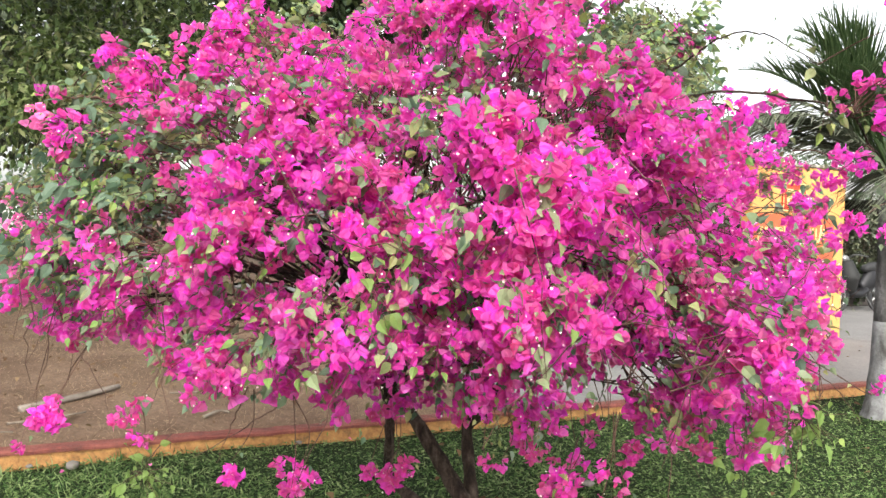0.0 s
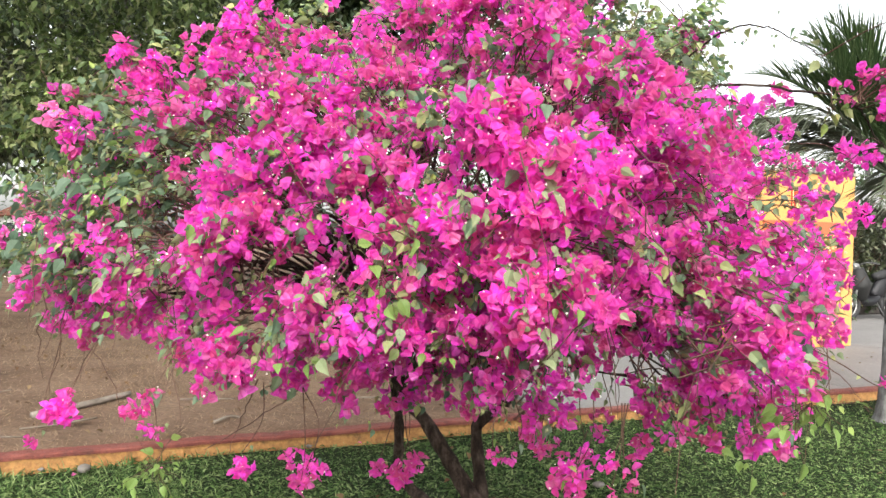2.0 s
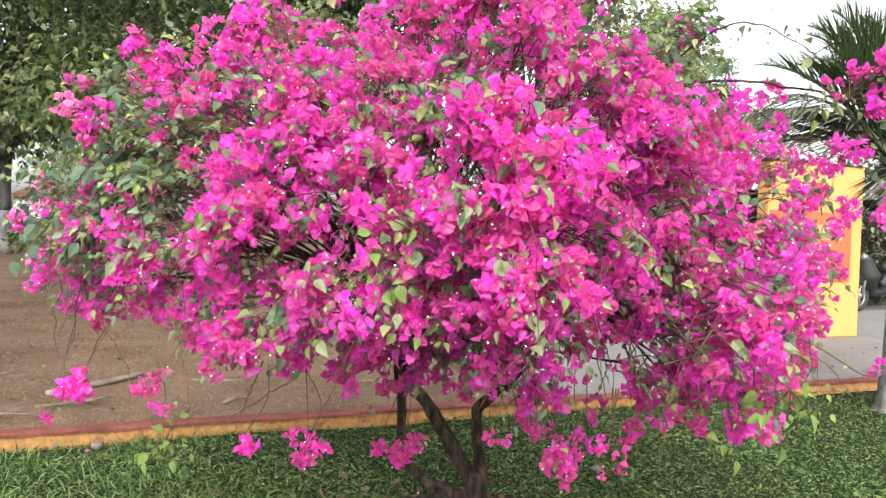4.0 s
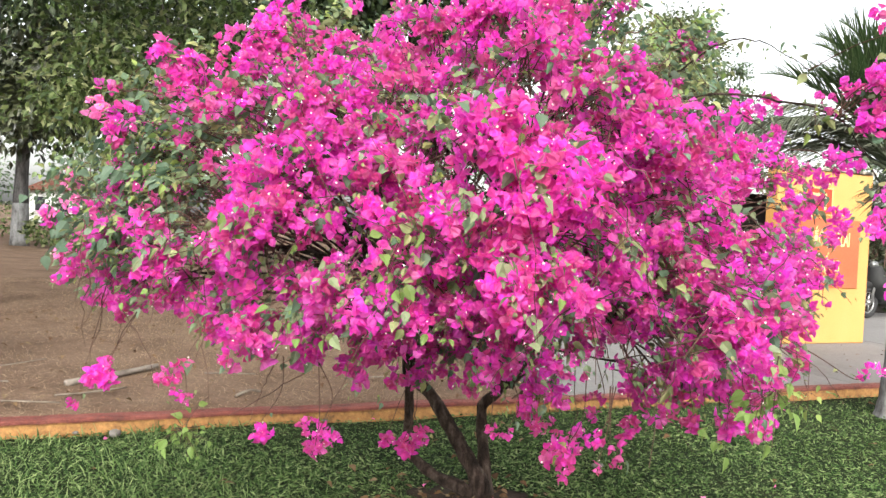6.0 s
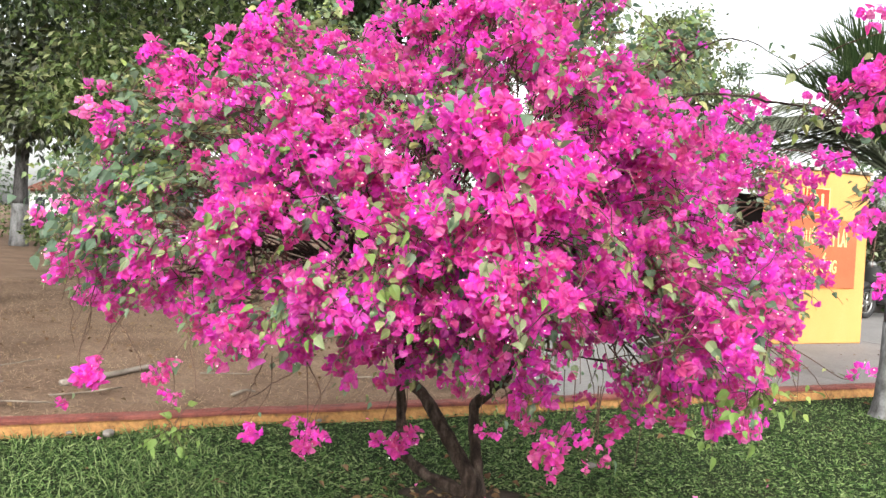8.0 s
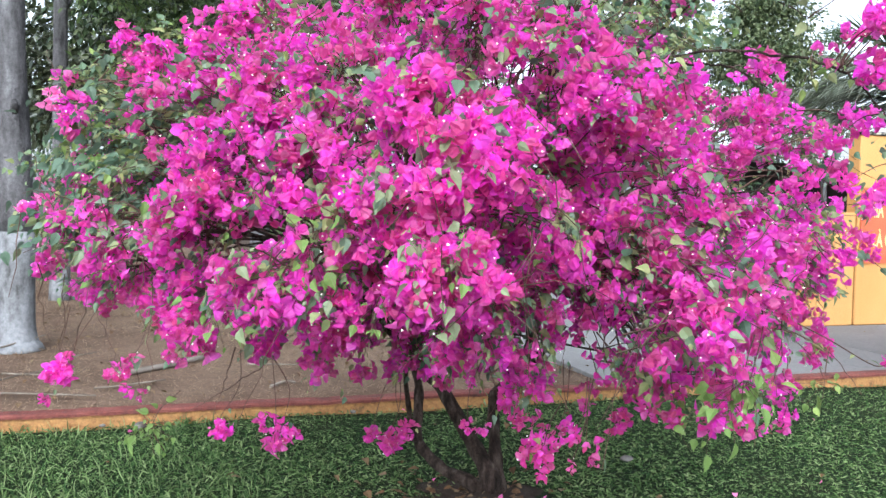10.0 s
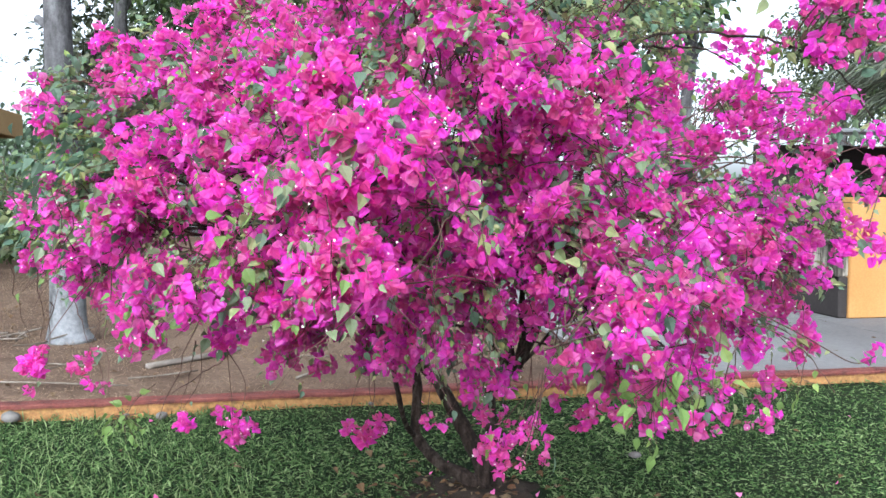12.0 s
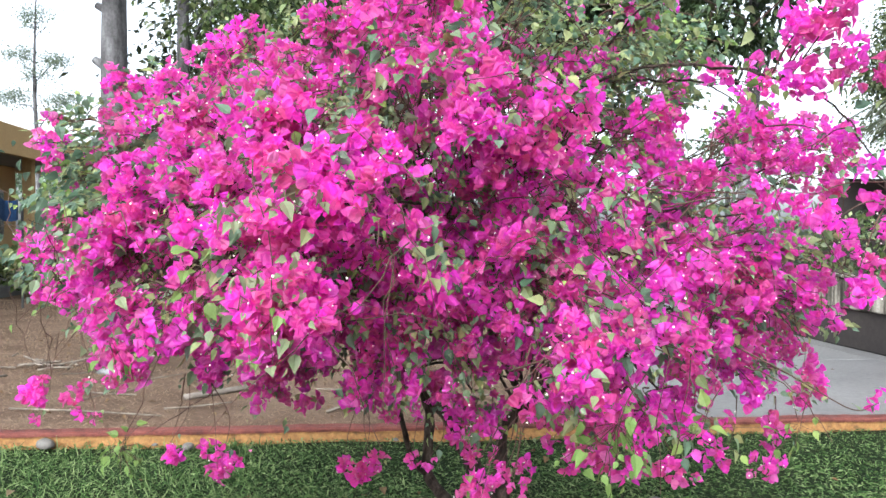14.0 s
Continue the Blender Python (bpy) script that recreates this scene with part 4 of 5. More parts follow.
LOW = [(-0.27, -1.78, 1.18), (-0.02, -1.53, 1.17), (-0.53, -1.19, 0.96), (-0.21, -1.08, 0.93), (0.08, -1.19, 0.97), (0.33, -1.25, 0.99), (0.39, -0.97, 0.96), (0.18, -1.04, 1.13), (0.40, -1.00, 1.14), (0.57, -0.83, 1.13), (0.85, -1.15, 1.17), (1.04, -1.21, 1.19), (1.18, -0.56, 1.13), (1.00, -0.86, 0.97), (1.13, -0.30, 0.92), (1.26, -0.23, 0.88), (1.32, 0.18, 1.08), (0.83, -1.18, 0.99), (-0.33, -1.10, 0.84), (-0.22, -0.73, 0.84), (0.57, -0.30, 0.98), (0.69, -0.49, 1.21), (-0.07, -1.58, 1.12), (-0.45, -1.40, 1.12), (-0.85, -1.30, 1.05), (1.25, -0.45, 1.30), (0.75, -0.75, 0.90), (0.65, -0.92, 1.16), (0.56, -1.02, 1.28), (0.03, -0.72, 0.93), (0.14, -0.52, 0.97)]
LOW += [(1.02, -0.35, 1.40), (1.15, -0.40, 1.31), (0.99, -0.40, 1.17), (0.90, -0.60, 1.31), (0.43, -0.80, 1.13), (0.59, -0.90, 1.29), (1.25, -0.30, 1.14), (1.11, -0.30, 1.05), (0.49, -1.02, 1.22), (0.11, -1.15, 1.20), (0.14, -1.10, 1.29)]
FULL += [(0.74, -1.15, 1.24), (0.84, -1.10, 1.19), (0.69, -1.15, 1.13), (0.14, -1.20, 1.00), (0.30, -1.20, 1.03), (0.42, -1.15, 1.00), (1.11, -0.20, 1.20), (1.23, -0.10, 1.28), (1.07, -0.40, 1.02), (1.01, -0.50, 0.93), (1.28, -0.20, 1.07), (0.30, -1.10, 1.48), (0.38, -1.00, 1.55), (0.42, -0.95, 1.40), (0.51, -0.85, 1.45), (0.57, -0.75, 1.56), (0.33, -1.05, 1.29), (0.26, -1.10, 1.18), (0.65, -0.80, 1.38), (0.39, -0.90, 1.69)]
MIXED = [(-1.04, -1.43, 1.31), (-1.57, -0.87, 1.28), (-1.00, -1.03, 1.80), (-1.05, -0.76, 1.95), (0.42, -1.10, 1.95), (0.44, -1.40, 1.84), (0.56, -1.22, 1.87), (0.58, -0.47, 1.95), (-0.96, -1.19, 1.70), (-0.36, -1.20, 1.72), (-0.74, -1.36, 1.49), (0.14, -1.20, 1.90), (0.40, -1.29, 1.68), (-0.45, -1.44, 1.35), (0.05, -1.46, 1.33), (0.43, -1.06, 1.52), (0.64, -1.10, 1.51), (0.51, -1.00, 1.32), (-0.15, -1.65, 1.17), (-0.80, -1.15, 1.88), (1.30, -0.10, 1.50), (-0.25, -1.40, 1.62), (-0.42, -0.82, 1.92), (-0.39, -0.62, 2.02), (-0.45, -1.02, 1.83), (-0.85, -0.60, 1.93), (-0.27, -0.70, 1.80), (-0.68, -0.90, 1.91), (-0.28, -0.50, 1.90), (-0.08, -0.60, 2.00), (-0.19, -0.50, 2.06)]
LEAFY = [(-1.06, -1.26, 1.52), (-1.18, -1.16, 1.46), (-1.28, -1.31, 1.28), (-1.40, -1.00, 1.48), (-1.18, -0.95, 1.74), (-0.68, -0.45, 2.18), (0.54, -0.76, 2.15), (0.70, -0.80, 1.95), (0.52, -0.35, 2.06), (0.80, -0.50, 2.12), (-0.10, -1.15, 1.85), (0.00, -1.38, 1.68), (0.28, -1.26, 1.51), (0.40, -0.60, 2.24), (-1.50, -0.95, 1.40), (-1.30, -0.80, 1.60), (0.66, -0.20, 2.00), (0.08, -1.20, 1.78), (0.45, 0.10, 2.20), (0.70, 0.10, 2.20), (0.60, 0.35, 2.25), (0.86, 0.20, 2.16), (0.30, -0.20, 2.30), (-1.10, -1.05, 1.62), (-1.34, -1.12, 1.58), (-1.21, -1.25, 1.66), (-1.24, -1.22, 1.40), (-1.12, -1.15, 1.36), (-1.48, -1.05, 1.30)]
MIXED += [(-0.50, 0.00, 2.02), (-0.10, -0.10, 2.08), (0.20, 0.10, 2.05), (-0.80, -0.10, 1.88), (-0.40, 0.35, 1.80), (0.10, 0.45, 1.85), (0.50, 0.50, 1.85), (-0.90, 0.20, 1.60)]
LEAFY += [(0.64, -0.10, 1.90), (0.73, 0.10, 1.99), (0.80, 0.30, 1.95), (0.58, -0.20, 2.00)]
SKIRT = [(0.20, -0.78, 0.74), (0.31, -0.70, 0.74), (0.72, -0.66, 0.80), (0.82, -0.85, 0.82), (0.93, -0.72, 0.80), (1.02, -0.55, 0.80), (0.05, -0.90, 0.84), (-0.12, -0.85, 0.84), (-0.42, -0.95, 0.86), (0.70, -0.95, 0.86)]
boughs = [(np.array(q), r, b) for group, r, b in ((SKIRT, 0.085, 0.85), (BRIGHT, 0.13, 0.96), (FULL, 0.15, 0.82), (LOW, 0.14, 0.82), (MIXED, 0.155, 0.55), (LEAFY, 0.17, 0.28)) for q in group]
# the side away from the lawn and the top, more loosely grown
known = np.array([b[0] for b in boughs])
for k in range(90):
    g = (k + 0.5) / 90
    az, el = k * 2.39996, math.asin(1 - 1.55 * g)
    way = np.array([math.cos(az) * math.cos(el), math.sin(az) * math.cos(el), math.sin(el)])
    q = HEART + way * REACH * (0.93 + 0.12 * noise.noise((way[0] * 3, way[1] * 3, way[2] * 3)))
    q[2] = max(q[2], 0.95)
    if np.linalg.norm(known - q, axis=1).min() > 0.27 and way[1] > -0.15 and way[2] > -0.22:
        boughs.append((q, 0.17, 0.72))

for c, r, b in boughs:
    out = unit(c - HEART)
    end = c - out * r * 1.5
    a = tips[np.argmin(np.linalg.norm(tips - end, axis=1) + rng.uniform(0, 0.3, len(tips)))]
    mid = a * 0.5 + end * 0.5 + np.array([0, 0, 0.10]) + rng.normal(size=3) * 0.05
    line = curve_pts([a, mid, end], 7)
    put("limb", tri_mesh("limb", *tube(line, np.linspace(0.0075, 0.0035, len(line)), 6), True), BARK, shrub_root)

twigs, buds, leaf_at, young_at, shoot_at, broad_at = Soup(), [], [], [], [], []


def twig_line(a, way, length, sag, n=8):
    way = way / np.linalg.norm(way)
    t = np.linspace(0, 1, n)[:, None]
    bend = rng.normal(size=3) * 0.10 * length
    kink = rng.normal(size=(n, 3)) * 0.006
    kink[0] = 0
    return a + way * t * length + np.array([0, 0, -1.0]) * sag * length * t**2 + bend * t * (1 - t) + kink


def leaf_on(q, tang, young=0.1, lift=0.085):
    out = unit(q - HEART)
    spot = q + out * rng.uniform(0, lift) + rng.normal(size=3) * 0.012
    way = tang * 0.5 + out * 0.35 + rng.normal(size=3) * 0.6 + np.array([0, 0, -0.35])
    (young_at if rng.uniform() < young else leaf_at).append((spot, way))


def bud_on(q, faded=0, spread=0.4):
    buds.append((np.asarray(q, float), unit(np.asarray(q) - HEART) + np.array([0, 0, 0.35]) + rng.normal(size=3) * spread, faded, 1.0))


def dress(line, bloom=0.7, young=0.1, faded=0, start=0.5):
    """Leaves along a twig, flower heads gathered at its end."""
    n = len(line)
    for _ in range(rng.poisson(6.8 + 9.0 * (1 - bloom) + (8.0 if bloom < 0.4 else 0.0))):
        k = (start + (1 - start) * rng.uniform()) * (n - 1)
        i = min(int(k), n - 2)
        leaf_on(line[i] + (line[i + 1] - line[i]) * (k - i), unit(line[i + 1] - line[i]), young)
    if rng.uniform() < bloom + 0.08:
        for j in range(1 + rng.poisson(0.9 * bloom)):
            q = line[-1] - unit(line[-1] - line[-2]) * 0.05 * j + rng.normal(size=3) * 0.022
            bud_on(q, faded)


def grow(c, r, bloom, tips_n=9, young=0.1):
    """One bough: twigs from its limb out over its round face."""
    out = unit(c - HEART)
    core = c - out * r * 0.55
    foot = c - out * r * 1.6
    for _ in range(tips_n):
        w = unit(rng.normal(size=3) + out * 0.9 + np.array([0, 0, 0.15]))
        tip = core + w * r * rng.uniform(0.55, 1.12)
        mid = (foot + tip) / 2 + np.array([0, 0, 0.035]) + rng.normal(size=3) * 0.02
        line = curve_pts([foot + rng.normal(size=3) * 0.055, mid, tip], 4)
        twigs.add(*tube(line, np.linspace(0.0030, 0.0012, len(line)), 4, False))
        dress(line, bloom, young)


for c, r, b in boughs:
    if c[0] > 0.3 and b < 0.3:
        b = 0.14
    grow(c, r, b, 4 if r < 0.1 else 5 if c[0] > 1.15 else 7 if c[2] < 1.15 else 9 if b < 0.9 else 13, 0.16 if c[2] > 1.9 or b < 0.5 else 0.07)
# shaded growth inside the crown
for k in range(95):
    c, r, b = boughs[rng.integers(0, len(boughs))]
    q = HEART + (c - HEART) * rng.uniform(0.55, 0.82) + rng.normal(size=3) * 0.05
    if q[2] > 1.2:
        grow(q, 0.15, 0.6, 3, 0.02)
# leafy shoots that stand out of the bloom
for k in range(270):
    c, r, b = boughs[rng.integers(0, len(boughs))]
    w = unit(c - HEART + rng.normal(size=3) * 0.3)
    if c[2] < 1.2 or (b > 0.9 and k % 3):
        continue
    line = twig_line(c - w * 0.08 + rng.normal(size=3) * 0.06, w + rng.normal(size=3) * 0.6 + np.array([0, 0, 0.3]), rng.uniform(0.12, 0.26), 0.4, 7)
    twigs.add(*tube(line, np.linspace(0.0024, 0.0011, len(line)), 4, False))
    fresh = 0.75 if rng.uniform() < 0.45 else 0.04
    for s in rng.uniform(0.25, 1.0, rng.integers(4, 9)):
        i = min(int(s * 6), 5)
        leaf_on(line[i] + (line[i + 1] - line[i]) * rng.uniform(), unit(line[i + 1] - line[i]), fresh, 0.01)
# broad blue green leaves curtain the flank over the field, small olive ones the top
for c in LEAFY:
    out = unit(np.array(c) - HEART)
    for _ in range(46 if c[0] < -0.9 else 34 if c[0] > 0.3 and c[2] > 1.9 else 0):
        q = np.array(c) + rng.normal(size=3) * 0.085 - out * rng.uniform(-0.03, 0.10)
        way = out * 0.5 + rng.normal(size=3) * 0.5 + np.array([0, 0, -0.7])
        (broad_at if c[0] < -0.9 else young_at if rng.uniform() < 0.45 else leaf_at).append((q, way))
# fine bare twigs lacing through the bloom
for k in range(420):
    c, r, b = boughs[rng.integers(0, len(boughs))]
    if c[2] < 1.15:
        continue
    w = unit(c - HEART)
    q = c + rng.normal(size=3) * 0.10 - w * rng.uniform(-0.02, 0.12)
    line = twig_line(q, np.cross(w, rng.normal(size=3)) + w * 0.3 + np.array([0, 0, -0.2]), rng.uniform(0.14, 0.36), 0.35, 6)
    line[1:-1] += rng.normal(size=(4, 3)) * 0.008
    twigs.add(*tube(line, np.linspace(0.0024, 0.001, 6), 3, False))


def spray(start, ctrl, end, bloom=0.7, thick=0.004, sides=0, young=0.1):
    """A single long twig that leaves the crown."""
    line = curve_pts([start, ctrl, end], 8)
    line = line + rng.normal(size=line.shape) * 0.003
    twigs.add(*tube(line, np.linspace(thick, 0.0016, len(line)), 5, False))
    dress(line, bloom, young)
    for _ in range(sides):
        i = rng.integers(5, len(line) - 2)
        s = twig_line(line[i], rng.normal(size=3) * 0.8 + unit(line[-1] - line[0]), rng.uniform(0.08, 0.2), 0.3, 5)
        twigs.add(*tube(s, np.linspace(0.003, 0.0015, 5), 3, False))
        dress(s, bloom, young, start=0.2)


def cluster_end(q, n=2, spread=0.03, faded=0, scale=1.0):
    for _ in range(n):
        buds.append((np.array(q) + rng.normal(size=3) * spread, rng.normal(size=3) + np.array([0, -0.7, 0.2]), faded, scale))


# hanging ends below and beside the crown: foot, twig's start, heads, spread, size
HANGING = [((-1.21, -1.37, 0.825), (-1.16, -1.2, 1.05), 6, 0.026, 0.95), ((-0.89, -1.42, 0.865), (-0.85, -1.3, 1.05), 4, 0.022, 0.9), ((-0.88, -1.37, 0.757), (-0.87, -1.4, 0.86), 1, 0.0, 0.45), ((-1.42, -1.205, 0.665), (-1.36, -1.15, 1.0), 1, 0.0, 0.7),
           ((-0.47, -1.20, 0.57), (-0.45, -1.25, 0.90), 2, 0.012, 0.85), ((-0.44, -1.21, 0.64), (-0.45, -1.25, 0.90), 4, 0.026, 0.85), ((-0.66, -1.23, 0.67), (-0.60, -1.2, 0.9), 2, 0.03, 0.75)]
HANGING += [((-0.37, -0.60, 0.478), (-0.25, -0.62, 0.80), 2, 0.01, 0.9), ((-0.30, -0.60, 0.47), (-0.25, -0.62, 0.80), 3, 0.018, 1.0), ((-0.21, -0.60, 0.49), (-0.25, -0.62, 0.80), 2, 0.01, 0.9),
            ((0.375, -0.89, 0.57), (0.45, -0.75, 0.85), 6, 0.03, 0.95), ((0.38, -0.89, 0.50), (0.40, -0.8, 0.6), 1, 0.0, 0.6), ((0.505, -1.05, 0.58), (0.55, -0.95, 0.85), 1, 0.0, 0.75), ((0.55, -1.02, 0.64), (0.56, -0.95, 0.85), 1, 0.0, 0.9), ((0.575, -1.02, 0.575), (0.57, -0.97, 0.66), 1, 0.0, 0.6), ((0.50, -1.0, 0.66), (0.54, -0.95, 0.85), 1, 0.0, 0.7)]
HANGING += [((0.11, -0.876, 0.63), (0.14, -0.8, 0.85), 1, 0.0, 0.75), ((0.17, -0.86, 0.64), (0.16, -0.8, 0.85), 1, 0.0, 0.75), ((0.25, -0.72, 0.65), (0.25, -0.7, 0.85), 2, 0.03, 0.85), ((0.333, -0.65, 0.62), (0.33, -0.62, 0.82), 2, 0.025, 0.85), ((0.42, -0.62, 0.66), (0.40, -0.6, 0.84), 1, 0.02, 0.85), ((0.50, -0.55, 0.68), (0.48, -0.5, 0.88), 2, 0.03, 0.85), ((0.63, -0.60, 0.68), (0.60, -0.6, 0.90), 2, 0.03, 0.85)]
HANGING += [((0.83, -1.0, 0.76), (0.80, -1.0, 0.92), 2, 0.02, 0.85), ((0.92, -1.02, 0.76), (0.90, -1.0, 0.92), 2, 0.02, 0.85), ((1.02, -1.0, 0.76), (1.02, -0.98, 0.92), 2, 0.02, 0.9), ((1.22, -0.20, 0.66), (1.20, -0.25, 0.85), 3, 0.03, 0.9), ((1.18, -0.30, 0.60), (1.18, -0.28, 0.80), 2, 0.02, 0.85), ((1.05, -0.35, 0.64), (1.08, -0.3, 0.85), 2, 0.025, 0.85), ((0.95, -1.30, 0.93), (0.93, -1.3, 1.02), 2, 0.02, 0.9)]
for q, top, n, wide, scale in HANGING:
    mid = (np.array(q) + top) / 2 + rng.normal(size=3) * 0.02
    line = curve_pts([top, mid, q], 6)
    twigs.add(*tube(line, np.linspace(0.0022, 0.0011, len(line)), 4, False))
    cluster_end(q, n, wide, 0, scale)
    leaf_at.append((np.array(q) + (0.03, 0.01, 0.03), np.array([0.3, -0.3, -0.6])))
# leaves hanging dark under the crown
for top, mid, end in (((0.20, 0.0, 0.92), (0.29, 0.05, 0.83), (0.275, 0.056, 0.67)), ((0.20, 0.0, 0.92), (0.35, 0.0, 0.86), (0.42, -0.02, 0.80)), ((-0.05, 0.1, 0.85), (-0.10, 0.12, 0.70), (-0.08, 0.12, 0.62)), ((-0.36, -0.1, 0.75), (-0.40, -0.14, 0.68), (-0.46, -0.15, 0.64)), ((0.48, -0.45, 0.95), (0.52, -0.45, 0.84), (0.50, -0.46, 0.77)), ((-0.62, -0.9, 0.95), (-0.66, -0.92, 0.86), (-0.72, -0.93, 0.82))):
    line = curve_pts([top, mid, end], 6)
    twigs.add(*tube(line, np.linspace(0.0022, 0.0011, len(line)), 4, False))
    for i in (5, 7, 8, 10, 11):
        leaf_at.append((line[i], rng.normal(size=3) * 0.4 + np.array([0, 0, -0.9])))
# long bare twigs below the crown
for a, b, c in (((0.60, -0.75, 1.02), (0.72, -0.72, 0.78), (0.86, -0.70, 0.58)), ((-0.35, -0.75, 0.98), (-0.50, -0.85, 0.93), (-0.62, -0.95, 0.90)), ((-1.30, -1.1, 1.0), (-1.12, -1.2, 0.85), (-1.10, -1.22, 0.74)), ((-0.62, -1.2, 0.9), (-0.70, -1.15, 0.75), (-0.74, -1.15, 0.64)), ((1.15, -0.6, 1.0), (1.30, -0.6, 0.93), (1.40, -0.62, 0.80)), ((-0.5, -1.15, 0.88), (-0.62, -1.2, 0.78), (-0.78, -1.25, 0.68)), ((-0.1, 0.05, 0.9), (-0.15, 0.1, 0.7), (-0.12, 0.15, 0.5)), ((0.5, -0.4, 0.95), (0.55, -0.38, 0.8), (0.54, -0.36, 0.66)), ((0.62, -0.4, 0.95), (0.66, -0.4, 0.8), (0.64, -0.38, 0.68))):
    line = curve_pts([a, b, c], 7) + rng.normal(size=(14, 3)) * 0.003
    twigs.add(*tube(line, np.linspace(0.0024, 0.0010, 14), 4, False))
# branches that fan out over the fork
for end in ((0.13, 0.28, 0.98), (0.24, 0.22, 0.98), (-0.04, 0.26, 0.96), (0.26, 0.26, 0.84), (0.02, 0.20, 1.02), (-0.16, 0.30, 0.80), (0.10, 0.36, 0.92)):
    a = np.array([0.03, 0.33, 0.58]) + rng.normal(size=3) * (0.02, 0.01, 0.03)
    line = curve_pts([a, (a + end) / 2 + np.array([0.02, 0, 0.0]) + rng.normal(size=3) * 0.015, end], 7)
    put("branch", tri_mesh("branch", *tube(line, np.linspace(0.012, 0.005, len(line)), 7), True), BARK, shrub_root)
# faded heads at the leafy side
for q in ((-1.31, -1.25, 1.75), (-1.36, -1.22, 1.77), (-1.26, -1.26, 1.71), (-1.75, -0.85, 1.22), (-1.68, -0.85, 1.17), (-1.62, -1.0, 1.42), (-1.70, -0.95, 1.36), (-1.66, -0.95, 1.50), (-1.58, -0.98, 1.28)):
    line = curve_pts([np.array(q) + (0.35, 0.2, -0.05), np.array(q) + (0.15, 0.1, 0.03), q], 5)
    twigs.add(*tube(line, np.linspace(0.004, 0.0016, len(line)), 4, False))
    cluster_end(q, 1, 0.015, 1)


# long arching branches over the yard side and the flower heads on them
def arch(ctrl, thick):
    line = curve_pts(ctrl, 8)
    put("branch", tri_mesh("branch", *tube(line + rng.normal(size=line.shape) * 0.003, np.linspace(thick, thick * 0.4, len(line)), 6), True), BARK, shrub_root, "dark bare arching branch")
    return line


low = arch([(0.45, -0.70, 1.82), (0.68, -0.75, 1.885), (0.91, -0.72, 1.935), (1.16, -0.82, 1.88), (1.28, -0.80, 1.84), (1.38, -0.60, 1.80), (1.47, -0.55, 1.68), (1.54, -0.55, 1.52)], 0.0058)
high = arch([(0.62, -0.62, 1.93), (0.72, -0.68, 2.02), (0.866, -0.76, 2.11), (0.98, -0.74, 2.13), (1.07, -0.72, 2.10), (1.18, -0.74, 2.02)], 0.0045)
side = arch([(0.74, -0.40, 1.95), (0.92, -0.38, 1.94), (1.05, -0.40, 1.88), (1.18, -0.45, 1.76)], 0.005)
for q in high[6:]:
    if rng.uniform() < 0.45:
        leaf_at.append((q + rng.normal(size=3) * 0.012, rng.normal(size=3) * 0.6 + np.array([0, 0, -0.6])))
for q in (*high[30:], *low[22:30], *low[40:], *side[16:]):
    leaf_on(q + rng.normal(size=3) * 0.03, rng.normal(size=3), 0.25, 0.01)
for q, n in (((1.41, -0.95, 1.90), 3), ((1.36, -1.05, 1.95), 3), ((1.42, -0.96, 1.99), 3), ((1.34, -0.87, 1.94), 2), ((1.36, -0.97, 1.80), 2), ((1.30, -0.84, 1.89), 2), ((1.47, -0.90, 1.84), 2), ((1.50, -0.95, 2.06), 3), ((1.44, -0.95, 2.12), 2), ((1.40, -0.47, 1.76), 2), ((1.376, -0.34, 1.73), 2), ((1.33, -0.50, 1.68), 2), ((1.33, -0.78, 1.51), 2), ((1.39, -0.90, 1.43), 2), ((1.44, -0.72, 1.60), 1),
             ((1.05, -0.62, 1.92), 1), ((1.12, -0.50, 1.80), 1), ((1.03, 0.18, 2.0), 3), ((1.12, 0.15, 1.98), 3), ((1.48, -0.6, 1.50), 1), ((1.47, -0.75, 1.32), 1)):
    cluster_end(q, n, 0.034)
    near = min((*low, *high, *side), key=lambda c: np.linalg.norm(c - q))
    twigs.add(*tube(curve_pts([near, (near + q) / 2 + np.array([0, 0, 0.02]), q], 4), np.linspace(0.003, 0.0015, 8), 4, False))
    for _ in range(3):
        leaf_at.append((np.array(q) + rng.normal(size=3) * 0.045, rng.normal(size=3) + np.array([0, 0, -0.3])))
# a thin sprig low over the concrete
sprig = curve_pts([(1.12, -0.6, 1.06), (1.30, -0.58, 0.97), (1.45, -0.54, 0.885), (1.52, -0.47, 0.90)], 6)
twigs.add(*tube(sprig, np.linspace(0.003, 0.0012, len(sprig)), 4, False))
cluster_end((1.53, -0.47, 0.895), 1, 0.004)
for q in (sprig[9], sprig[13], sprig[16]):
    leaf_at.append((q, rng.normal(size=3)))
